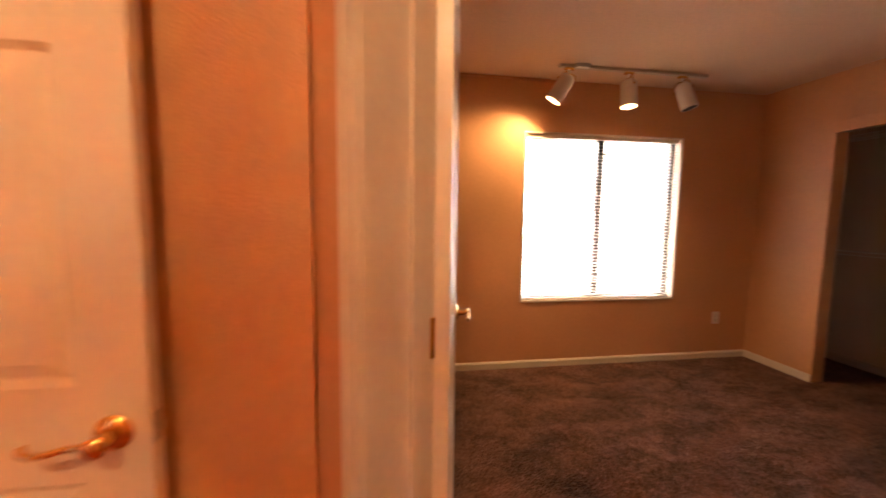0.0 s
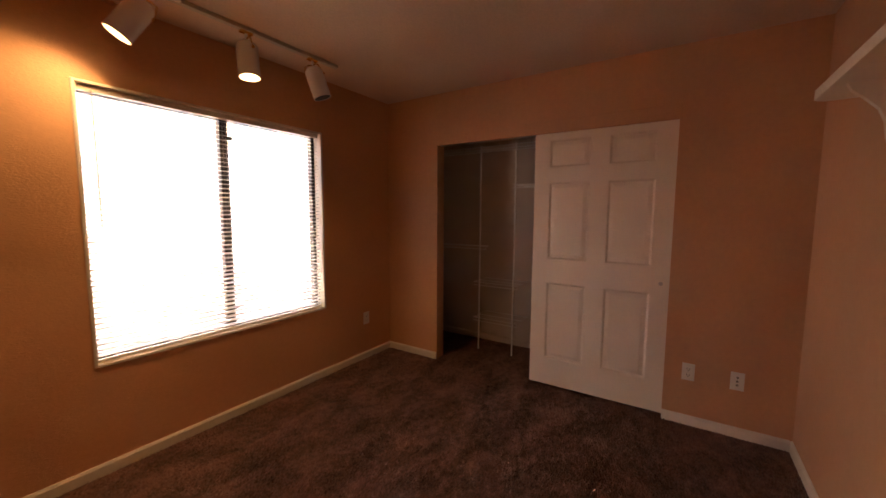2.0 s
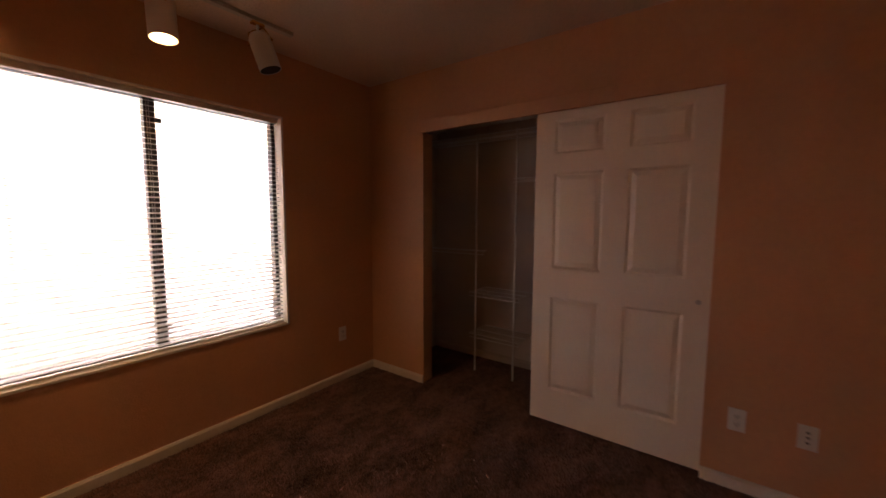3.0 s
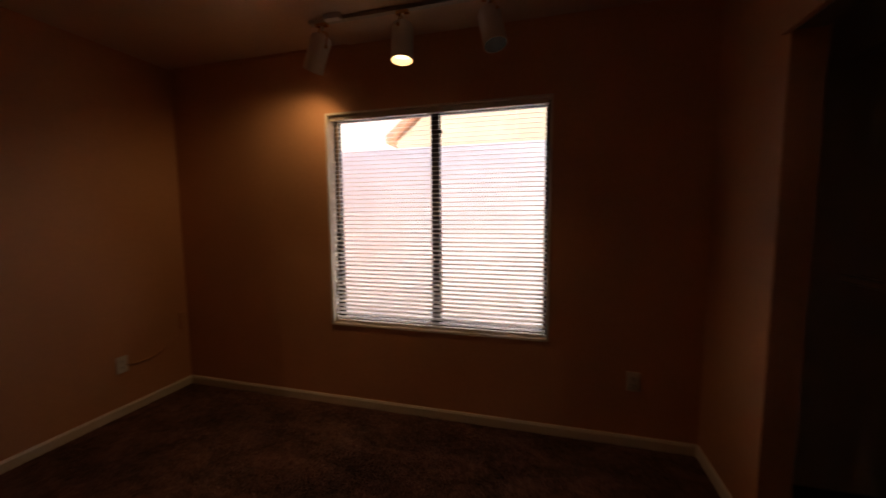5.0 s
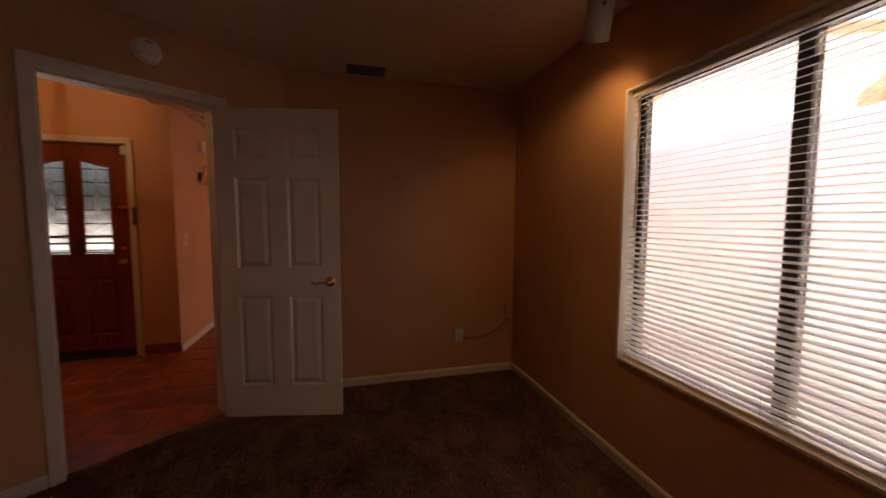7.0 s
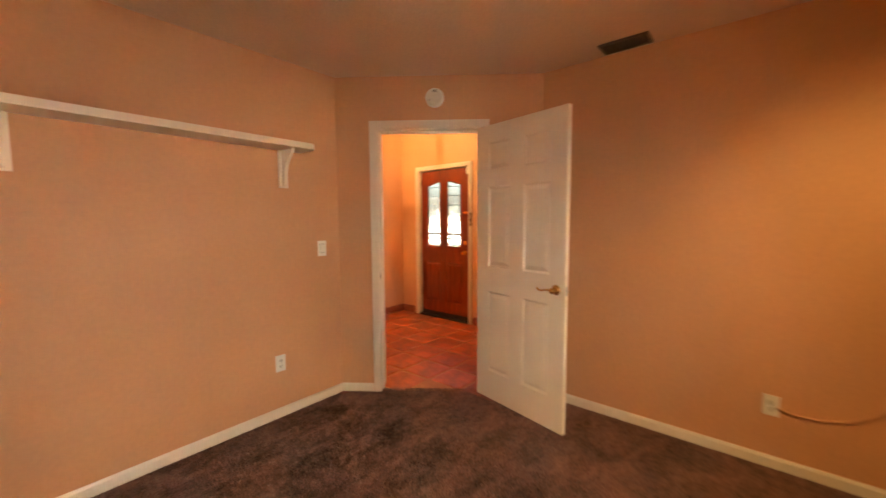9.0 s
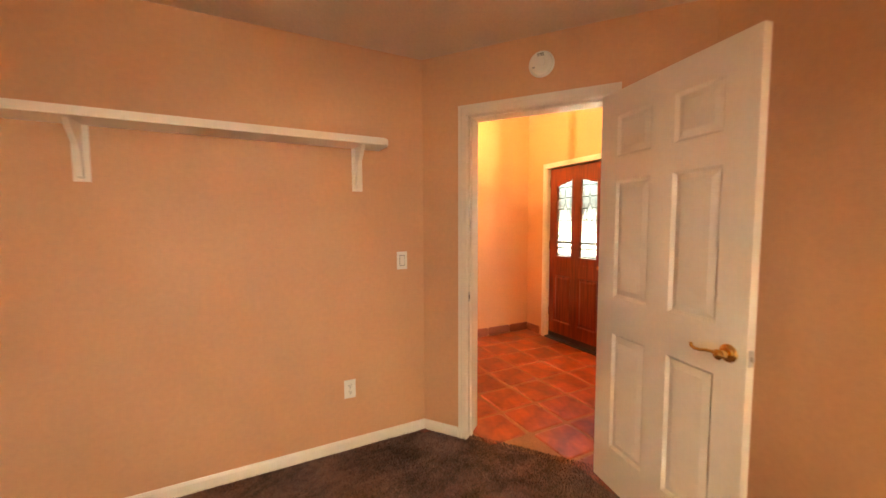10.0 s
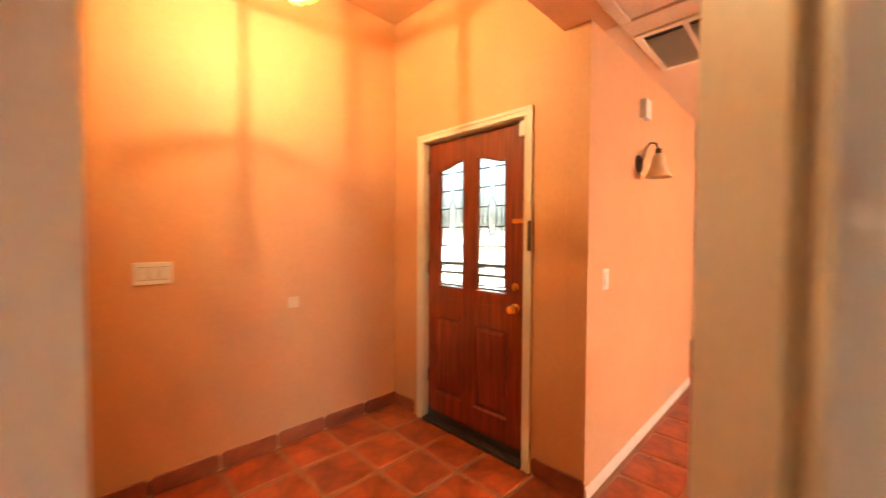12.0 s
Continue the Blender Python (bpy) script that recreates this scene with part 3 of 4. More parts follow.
wire_shelf(1.91, 2.38, 0.322)
wire_shelf(1.91, 2.38, 0.690)
wire_shelf(2.25, 2.95, 1.058, 4.06, 4.12, 0.12)
wire_shelf(0.45, 1.98, 1.655)
wire_shelf(0.33, 2.95, 2.030)

# ---- window ----
wx0, wx1, wz0, wz1 = WIN
MULL = 2.052
window = tagged(new("window_1"), "dark bronze sliding window with two panes", "window", kind="structure")
for name, dims in (
    ("frame_side", (wx0 + 0.001, D + 0.085, wz0 + 0.001, wx0 + 0.035, D + 0.14, wz1 - 0.001)),
    ("frame_side", (wx1 - 0.035, D + 0.085, wz0 + 0.001, wx1 - 0.001, D + 0.14, wz1 - 0.001)),
    ("frame_head", (wx0 + 0.0355, D + 0.086, wz1 - 0.036, wx1 - 0.0355, D + 0.139, wz1 - 0.001)),
    ("frame_foot", (wx0 + 0.0355, D + 0.086, wz0 + 0.001, wx1 - 0.0355, D + 0.139, wz0 + 0.036)),
    ("mullion", (MULL - 0.026, D + 0.084, wz0 + 0.0365, MULL + 0.026, D + 0.138, wz1 - 0.0365)),
    ("latch", (MULL + 0.02, D + 0.070, 1.86, MULL + 0.05, D + 0.0835, 1.885)),
    ("latch", (MULL + 0.02, D + 0.070, 0.72, MULL + 0.05, D + 0.0835, 0.745)),
):
    part(name, boxed(*dims, bevel=0.003), BRONZE, window)
for a, b in ((wx0 + 0.0355, MULL - 0.0265), (MULL + 0.0265, wx1 - 0.0355)):
    pane = part("pane", boxed(a, D + 0.108, wz0 + 0.0365, b, D + 0.112, wz1 - 0.0365), GLASS, window, "clear window pane")
    pane.visible_shadow = False
trim = tagged(new("trim_window"), "cream bead and sill round the window opening", "trim", kind="structure")
for dims in (
    (wx0 - 0.004, D - 0.005, wz0 - 0.004, wx0 + 0.012, D + 0.0835, wz1 + 0.004),
    (wx1 - 0.012, D - 0.005, wz0 - 0.004, wx1 + 0.004, D + 0.0835, wz1 + 0.004),
    (wx0 + 0.0125, D - 0.0045, wz1 - 0.010, wx1 - 0.0125, D + 0.083, wz1 + 0.0035),
):
    part("bead", boxed(*dims, bevel=0.003), TRIM, trim)
part("window_sill", boxed(wx0 + 0.0125, D - 0.008, wz0 - 0.006, wx1 - 0.0125, D + 0.083, wz0 + 0.010, bevel=0.003), TRIM, trim, "thin cream sill")

blind = thing("window_blind", "white horizontal slatted blind, slats tilted half open", "blind")
bx0, bx1, by = wx0 + 0.020, wx1 - 0.020, D + 0.040
part("headrail", boxed(bx0, by - 0.018, wz1 - 0.040, bx1, by + 0.018, wz1 - 0.0105, bevel=0.002), TRIM, blind, "white enamelled headrail")
part("bottom_rail", boxed(bx0, by - 0.015, wz0 + 0.014, bx1, by + 0.015, wz0 + 0.026, bevel=0.003), TRIM, blind, "white bottom rail")


def slat_mesh():
    me = bpy.data.meshes.new("slat")
    bm = bmesh.new()
    prof = []
    for k in range(5):
        s = k / 4 - 0.5
        prof.append((s * 0.0345, 0.0022 * (1 - 4 * s * s)))
    rows = [[bm.verts.new((x, p, q)) for p, q in prof] for x in (bx0, bx1)]
    for i in range(4):
        bm.faces.new((rows[0][i], rows[0][i + 1], rows[1][i + 1], rows[1][i])).smooth = True
    bmesh.ops.recalc_face_normals(bm, faces=bm.faces)
    bm.to_mesh(me)
    bm.free()
    me.materials.append(SLAT)
    return me


slat = slat_mesh()
SLATS = 48
z_low, z_high = wz0 + 0.045, wz1 - 0.058
for i in range(SLATS):
    ob = new("slat", slat)
    ob.parent = blind
    ob.matrix_basis = pose(0, by, z_low + (z_high - z_low) * i / (SLATS - 1), 12 + random.uniform(-0.4, 0.4), random.uniform(-0.015, 0.015), 0)
for x in (wx0 + 0.20, MULL - 0.02, wx1 - 0.20):
    for dy in (-0.019, 0.019):
        part("ladder_cord", rod((x, by + dy, wz0 + 0.02), (x, by + dy, wz1 - 0.04), 0.0008, 5), SLAT, blind)

wand_x = wx0 + 0.075
part("tilt_wand", cylinder(rod((wand_x, by - 0.026, 1.30), (wand_x, by - 0.024, wz1 - 0.060), 0.0042, 6), (wand_x, by - 0.024, wz1 - 0.060), (wand_x, by - 0.019, wz1 - 0.034), 0.0018, seg=6), WAND, blind, "thin amber plastic tilt wand")

# ---- wall shelf ----
shelf = thing("wall_shelf", "long white painted wall shelf on two curved brackets", "shelf")
c = 0.035
ends = [(1.240, 0.001)] + [(1.240 + c - c * math.cos(t), 0.195 - c + c * math.sin(t)) for t in (radians(k * 18) for k in range(6))]
ends += [(2.868 - x, y) for x, y in ((x - 1.240, y) for x, y in reversed(ends))]
bm = prism(ends, 1.841, 1.880)
rim = [e for e in bm.edges if abs(e.verts[0].co.z - e.verts[1].co.z) < 1e-6 and max(v.co.y for v in e.verts) > 0.01]
bmesh.ops.bevel(bm, geom=rim, offset=0.009, segments=2, affect="EDGES", profile=0.6)
part("board", bm, DOOR_PAINT, shelf)


def bracket(x):
    out = [(0.0, 1.602), (0.022, 1.610), (0.034, 1.65), (0.040, 1.70), (0.058, 1.745), (0.095, 1.785), (0.128, 1.815), (0.142, 1.842), (0.0, 1.842)]
    bm = extrude_outline([(y + 0.0142, z) for y, z in out], 0.022)
    bmesh.ops.transform(bm, matrix=Matrix.Translation((x + 0.011, 0, 0)) @ Matrix.Rotation(radians(90), 4, "Z"), verts=bm.verts)
    b = part("bracket", bm, DOOR_PAINT, shelf, "curved white wooden bracket")
    part("backplate", boxed(x - 0.031, 0.001, 1.590, x + 0.031, 0.014, 1.8425, bevel=0.004), DOOR_PAINT, b)


bracket(1.384)
bracket(2.626)

# ---- plates and fittings ----


def outlet(m, label="white duplex wall outlet", coax=False):
    t = thing("wall_outlet", label, "outlet", m, "wall plates")
    plate = part("plate", boxed(-0.035, -0.006, -0.057, 0.035, -0.0005, 0.057, bevel=0.0025), PLASTIC, t)
    if coax:
        for z in (-0.024, 0.0, 0.024):
            part("jack", rod((0, -0.0068, z), (0, -0.0061, z), 0.0062, 12), SLOT, plate, "dark jack socket")
            part("pin", rod((0, -0.0105, z), (0, -0.0069, z), 0.0026, 8), STEEL, plate)
        return t
    for z in (-0.020, 0.020):
        f = part("receptacle", boxed(-0.017, -0.0085, z - 0.014, 0.017, -0.0061, z + 0.014, bevel=0.002), PLASTIC, plate)
        for dims in ((-0.009, -0.0092, z - 0.004, -0.006, -0.0086, z + 0.008), (0.006, -0.0092, z - 0.004, 0.009, -0.0086, z + 0.008), (-0.003, -0.0092, z - 0.011, 0.003, -0.0086, z - 0.006)):
            box_bm = boxed(*dims)
            ob = part("slot", box_bm, SLOT, plate)
    part("screw", rod((0, -0.0075, 0), (0, -0.0061, 0), 0.003, 10), STEEL, plate)
    return t


def rocker_switch(m, gangs=1, label="white rocker light switch"):
    t = thing("light_switch", label, "light switch", m, "wall plates")
    w = 0.035 + 0.023 * (gangs - 1)
    plate = part("plate", boxed(-w, -0.006, -0.057, w, -0.0005, 0.057, bevel=0.0025), PLASTIC, t)
    for i in range(gangs):
        c = (i - (gangs - 1) / 2) * 0.046
        part("rocker", boxed(c - 0.0155, -0.0095, -0.032, c + 0.0155, -0.0061, 0.032, bevel=0.002), CAN, plate, "lightly shaded rocker")
        part("rocker_gap", boxed(c - 0.0175, -0.0063, -0.0345, c + 0.0175, -0.0060, 0.0345), SLOT, plate)
    return t


# local -y points out of the wall
SOUTH_WALL, EAST_WALL, NORTH_WALL, WEST_WALL = 180, -90, 0, 90
outlet(pose(1.452, 0.0, 0.382, 0, 0, 180))
rocker_switch(pose(1.102, 0.0, 1.160, 0, 0, 180))
outlet(pose(W, 0.529, 0.360, 0, 0, -90))
outlet(pose(W, 0.275, 0.360, 0, 0, -90), "white wall plate with cable jacks", True)
outlet(pose(3.245, D, 0.390))
outlet(pose(0.0, 2.60, 0.350, 0, 0, 90))
cable_box = thing("cable_box", "small painted cable junction box low on the wall", "junction box")
part("cover", boxed(0.0005, 3.020, 0.47, 0.024, 3.065, 0.60, bevel=0.004), PAINT, cable_box)
cable = tagged(part("wall_cable", tube([(0.012, 2.625, 0.345), (0.012, 2.70, 0.328), (0.012, 2.80, 0.332), (0.012, 2.90, 0.362), (0.012, 2.97, 0.415), (0.014, 3.04, 0.470)], 0.005), PAINT, None, "", True), "thin painted cable clipped along the wall", "cable")
raceway = tagged(part("cable_raceway", boxed(0.001, D - 0.022, H - 0.014, 1.50, D - 0.001, H - 0.0005, bevel=0.003), PAINT, None), "thin painted raceway under the ceiling edge", "raceway")

detector = thing("smoke_detector", "round white smoke detector over the doorway", "smoke detector", DIAG @ pose(0.805, 0.0, 2.276, -90))
part("base", lathe([(0.0, 0.0), (0.070, 0.0), (0.070, 0.012), (0.0, 0.012)], 36), PLASTIC, detector, smooth=True)
part("cover", lathe([(0.0, 0.0125), (0.064, 0.0125), (0.064, 0.026), (0.056, 0.036), (0.026, 0.039), (0.024, 0.042), (0.0, 0.042)], 36), PLASTIC, detector, smooth=True)
for k in range(3):
    part("vent_slot", boxed(-0.018, -0.048 + k * 0.006, 0.0365, 0.018, -0.0455 + k * 0.006, 0.0385), SLOT, detector)
part("indicator", boxed(0.030, 0.022, 0.0365, 0.044, 0.026, 0.0385), SLOT, detector)

vent = thing("ceiling_vent", "small dark louvred ceiling vent", "vent")
part("backing", boxed(0.06, 1.700, H - 0.002, 0.185, 1.950, H - 0.0005), SLOT, vent)
bm = bmesh.new()
for dims in ((0.045, 1.685, 0.060, 1.965), (0.185, 1.685, 0.200, 1.965), (0.0605, 1.685, 0.1845, 1.700), (0.0605, 1.950, 0.1845, 1.965)):
    box(bm, dims[0], dims[1], H - 0.012, dims[2], dims[3], H - 0.0005, bevel=0.002)
part("frame", bm, VENT_METAL, vent)
for k in range(7):
    x = 0.070 + k * 0.0175
    sl = part("louvre", boxed(-0.0095, 1.7005, -0.0008, 0.0095, 1.9495, 0.0008), VENT_METAL, vent)
    sl.matrix_basis = pose(x, 0, H - 0.009, 0, 40, 0)

# ---- track lights ----
track = thing("track_light", "cream ceiling track with three white spot cans", "track light")
part("rail", boxed(1.439, 2.761, H - 0.022, 2.663, 2.795, H - 0.0005, bevel=0.003), TRACK, track, "long cream metal rail")
part("feed_canopy", boxed(1.555, 2.723, H - 0.030, 1.655, 2.7605, H - 0.0005, bevel=0.006), CAN, track, "small feed canopy")


def spot_can(base, aim, lit):
    bx, byy, bz = base
    d = Vector(aim).normalized()
    pivot = Vector((bx, byy, bz - PIVOT))
    part("stem", rod((bx, byy, bz - 0.0145), (bx, byy, bz - 0.042), 0.008), CAN, track)
    turn = Matrix.Translation(pivot) @ d.to_track_quat("Z", "Y").to_matrix().to_4x4()
    part("adapter", boxed(bx - 0.035, byy - 0.015, bz - 0.014, bx + 0.035, byy + 0.015, bz, bevel=0.003), BRASS, track, "brass-toned track adapter")
    R, LONG = 0.058, 0.196
    can = part("can", lathe([(0.010, -0.010), (0.034, -0.006), (0.050, 0.006), (R, 0.024), (R, LONG), (R - 0.003, LONG + 0.0005), (R - 0.003, 0.040), (0.030, 0.020), (0.010, 0.010)], 36, turn), CAN, track, "white enamelled cylinder can", smooth=True)
    side = turn.to_3x3() @ Vector((0, 1, 0))
    top = Vector((bx, byy, bz - 0.042))
    for s in (-1, 1):
        pin = pivot + d * 0.040 + side * (R + 0.003) * s
        crown = pivot - d * 0.022 + side * (R + 0.002) * 0.72 * s
        part("yoke_arm", tube([top, top.lerp(crown, 0.55) + Vector((0, 0, 0.006)), crown, pin], 0.0042, 8), BRASS, track, "brass yoke arm", smooth=True)
        part("pivot_screw", rod(pin - side * s * 0.004, pin + side * s * 0.006, 0.008), BRASS, can)
    for k in range(3):
        part("cooling_slot", boxed(-0.020, -0.0025, -0.0005, 0.020, 0.0025, 0.0005), SLOT, can).matrix_basis = turn @ pose(0, 0.017 * (k - 1), -0.0088)
    depth = 0.150 if lit else 0.070
    inner = lathe([(0.0, depth + 0.004), (0.030, depth), (R - 0.004, depth + 0.010), (R - 0.004, depth + 0.005), (0.0, depth - 0.004)], 28, turn)
    part("bulb", inner, BULB if lit else CAN_SHADE, track, "glowing reflector bulb" if lit else "unlit reflector, black for the shade inside the can", smooth=True)
    # black lining deepens the shade in the unlit can; lit cans have none
    if not lit:
        part("baffle", lathe([(R - 0.0035, LONG - 0.002), (R - 0.006, LONG - 0.002), (R - 0.006, 0.09), (R - 0.0035, 0.09)], 28, turn), CAN_SHADE, track)


for base, aim, lit in SPOTS:
    spot_can(base, aim, lit)

# ---- entry: pendant, front door, fittings ----
pendant = thing("pendant_lamp", "lit faceted glass globe pendant in a brass cage", "pendant lamp", pose(-0.111, -0.812, 2.545))
pr = 0.135
prof = [(0.045, -0.128), (0.100, -0.085), (pr, -0.010), (pr, 0.035), (0.100, 0.095), (0.045, 0.130)]
bm = bmesh.new()
rings = [[bm.verts.new((r * math.cos(2 * math.pi * i / 8), r * math.sin(2 * math.pi * i / 8), z)) for i in range(8)] for r, z in prof]
for a, b in zip(rings, rings[1:]):
    for i in range(8):
        bm.faces.new((a[i], a[(i + 1) % 8], b[(i + 1) % 8], b[i]))
bm.faces.new(rings[0])
globe = part("globe", bm, FROSTED, pendant, "faceted seeded glass globe")
globe.visible_shadow = False
for i in range(8):
    a = 2 * math.pi * i / 8
    part("cage_rib", tube([(r * 1.015 * math.cos(a), r * 1.015 * math.sin(a), z) for r, z in prof], 0.0055, 6), BRASS, pendant)
for r, z in (prof[1], prof[3], prof[4]):
    part("cage_ring", tube([(r * 1.02 * math.cos(2 * math.pi * i / 8), r * 1.02 * math.sin(2 * math.pi * i / 8), z) for i in range(9)], 0.005, 6), BRASS, pendant)
part("cap", lathe([(0.0, 0.130), (0.050, 0.130), (0.046, 0.142), (0.018, 0.160), (0.0, 0.162)], 24), BRASS, pendant, smooth=True)
part("bulb", lathe([(0.0, -0.052), (0.024, -0.040), (0.032, -0.010), (0.028, 0.015), (0.014, 0.045), (0.0, 0.046)], 18), PENDANT_BULB, pendant, "glowing warm bulb", smooth=True).visible_shadow = False
part("chain", rod((0, 0, 0.160), (0, 0, ENTRY_H - 2.545 - 0.022), 0.004), BRASS, pendant)
part("ceiling_rose", lathe([(0.0, 0.4895), (0.060, 0.4895), (0.056, 0.477), (0.02, 0.466), (0.0, 0.465)], 24), BRASS, pendant, smooth=True)

# front door, hinged on its southern edge; local x runs north along the wall, local -y faces the entry
FRONT = pose(HALL_X - 0.045, ED_Y0 + 0.004, 0.022, 0, 0, 90)
front_w, front_h, front_t = ED_Y1 - ED_Y0 - 0.008, ED_TOP - 0.028, 0.045
front_door = tagged(thing("door_3", "closed mahogany front door with two arched leaded lights", "door", FRONT), kind="structure")
lights = ((0.105, 0.345), (0.460, 0.695))
LIGHT_LOW, LIGHT_SIDE, LIGHT_PEAK = 0.985, 1.815, 1.862
low_panels = [(0.075, 0.335, 0.195, 0.755), (0.445, 0.710, 0.195, 0.755)]


def arch_z(x, i):
    """The top of a light: a swept arch that rises to the middle of the door."""
    a, b = lights[i]
    s = (x - a) / (b - a) if i == 0 else (b - x) / (b - a)
    s = min(max(s, 0), 1)
    return LIGHT_SIDE + (LIGHT_PEAK - LIGHT_SIDE) * (3 * s * s - 2 * s * s * s)


lower = panel_slab(front_w, 0.90, front_t, low_panels)
part("lower_rail", lower, MAHOGANY, front_door)
for p in low_panels:
    part("panel", raised_panel(p, front_t), MAHOGANY, front_door)
for a, b in ((0.0, lights[0][0]), (lights[0][1], lights[1][0]), (lights[1][1], front_w)):
    part("stile", boxed(a, 0.0, 0.9002, b, front_t, front_h), MAHOGANY, front_door)
for i, (a, b) in enumerate(lights):
    part("middle_rail", boxed(a + 0.0002, 0.0003, 0.9002, b - 0.0002, front_t - 0.0003, LIGHT_LOW), MAHOGANY, front_door)
    xs = [a + (b - a) * k / 12 for k in range(13)]
    outline = [(x, arch_z(x, i)) for x in xs] + [(b, front_h), (a, front_h)]
    bm = extrude_outline([(min(max(x, a + 0.0002), b - 0.0002), z) for x, z in outline], front_t - 0.0006)
    bmesh.ops.translate(bm, vec=(0, 0.0003, 0), verts=bm.verts)
    part("top_rail", bm, MAHOGANY, front_door)
    # glass, moulding and cames
    gl = [(x, arch_z(x, i)) for x in xs] + [(b, LIGHT_LOW), (a, LIGHT_LOW)]
    bm = extrude_outline(gl, 0.006)
    bmesh.ops.translate(bm, vec=(0, 0.020, 0), verts=bm.verts)
    pane = part("leaded_pane", bm, LEADED, front_door, "seeded leaded glass light")
    pane.visible_shadow = False
    edge = [(x, 0.008, z - 0.006) for x, z in gl[:13]] + [(b - 0.006, 0.008, LIGHT_LOW + 0.006), (a + 0.006, 0.008, LIGHT_LOW + 0.006)]
    edge[0] = (a + 0.006, 0.008, edge[0][2])
    edge[12] = (b - 0.006, 0.008, edge[12][2])
    part("moulding", tube(edge + edge[:1], 0.007, 6), MAHOGANY, front_door)
    mid, wl = (a + b) / 2, b - a
    cames = bmesh.new()

    def came(points, r=0.0038):
        pts = [(x, 0.0185, z) for x, z in points]
        for p, q in zip(pts, pts[1:]):
            cylinder(cames, p, q, r, seg=6)

    for x in (a + 0.042, b - 0.042):
        came([(x, LIGHT_LOW), (x, arch_z(x, i))], 0.0022)
    for z in (1.274, 1.404, 1.535, 1.662, 1.785):
        gap = 0.034 if z in (1.404, 1.535) else 0.020
        came([(a, z), (mid - gap, z)], 0.0050)
        came([(mid + gap, z), (b, z)], 0.0050)
    for z in (1.274, 1.662):
        came([(mid - 0.020, z), (mid, z + 0.034), (mid + 0.020, z), (mid, z - 0.034), (mid - 0.020, z)], 0.0022)
    for z0, z1 in ((1.308, 1.350), (1.590, 1.628), (1.696, arch_z(mid, i))):
        came([(mid, z0), (mid, z1)], 0.0022)
    came([(mid + 0.036 * math.cos(2 * math.pi * k / 20), 1.470 + 0.120 * math.sin(2 * math.pi * k / 20)) for k in range(21)], 0.0024)
    for z, thick in ((1.153, 0.011), (1.136, 0.005), (1.086, 0.010), (1.018, 0.006), (0.999, 0.008)):
        came([(a, z), (b, z)], thick)
    part("cames", cames, LEAD, front_door, "dark lead cames in diamonds and ovals")
for z in (0.25, 1.06, 1.80):
    part("hinge", boxed(-0.014, -0.006, z, 0.003, 0.004, z + 0.10, bevel=0.002), IRON, front_door, "dark metal hinge")
part("deadbolt", lathe([(0.0, 0.0), (0.028, 0.0), (0.026, 0.010), (0.012, 0.013), (0.010, 0.022), (0.0, 0.023)], 24, pose(front_w - 0.075, 0.0, 1.035, 90)), BRASS, front_door, "brass deadbolt turn", smooth=True)
knob = part("knob", lathe([(0.0, 0.0), (0.032, 0.0), (0.030, 0.006), (0.012, 0.012), (0.011, 0.030), (0.026, 0.040), (0.029, 0.052), (0.022, 0.064), (0.0, 0.068)], 28, pose(front_w - 0.075, 0.0, 0.905, 90)), BRASS, front_door, "round brass knob", smooth=True)
part("door_guard", boxed(front_w - 0.10, -0.012, 1.42, front_w - 0.005, -0.001, 1.445, bevel=0.002), BRASS, front_door, "small brass door guard")
part("sweep", boxed(0.002, -0.006, 0.002, front_w - 0.002, -0.0005, 0.05, bevel=0.002), RUBBER, front_door, "black door sweep")
door_casing("trim_front_door", ED_Y0, ED_Y1, ED_TOP, ((0.0, -1),), pose(HALL_X, 0, 0, 0, 0, 90), 0.058)
door_jamb("door_jamb_front", ED_Y0, ED_Y1, ED_TOP, 0.001, 0.15, pose(HALL_X, 0, 0, 0, 0, 90), 0.126)
structure("trim_threshold", boxed(HALL_X - 0.145, ED_Y0 + 0.001, -0.011, HALL_X + 0.02, ED_Y1 - 0.001, 0.020, bevel=0.004), RUBBER, "dark front door threshold")
catch = thing("door_catch", "small dark latch keeper on the door casing", "latch", pose(HALL_X, ED_Y1 + 0.05, 1.42))
part("plate", boxed(0.0185, -0.012, -0.14, 0.026, 0.012, 0.03, bevel=0.002), IRON, catch)
closer = thing("door_chime_sensor", "small white alarm contact above the front door corner", "sensor", pose(HALL_X - 0.044, ED_Y1 - 0.035, 2.02))
part("body", boxed(0.0, -0.02, -0.07, 0.022, 0.018, 0.05, bevel=0.004), PLASTIC, closer)

rocker_switch(pose(0.330, HALL_S, 1.161, 0, 0, 180), 3, "white triple rocker light switch")
t = thing("blank_plate", "small square blank wall plate painted over", "wall plate", pose(-0.395, HALL_S, 0.928, 0, 0, 180))
part("plate", boxed(-0.035, -0.008, -0.035, 0.035, -0.0005, 0.035, bevel=0.004), CEILING_PAINT, t)
rocker_switch(pose(-1.449, HALL_C, 1.130, 0, 0, 180), 1)

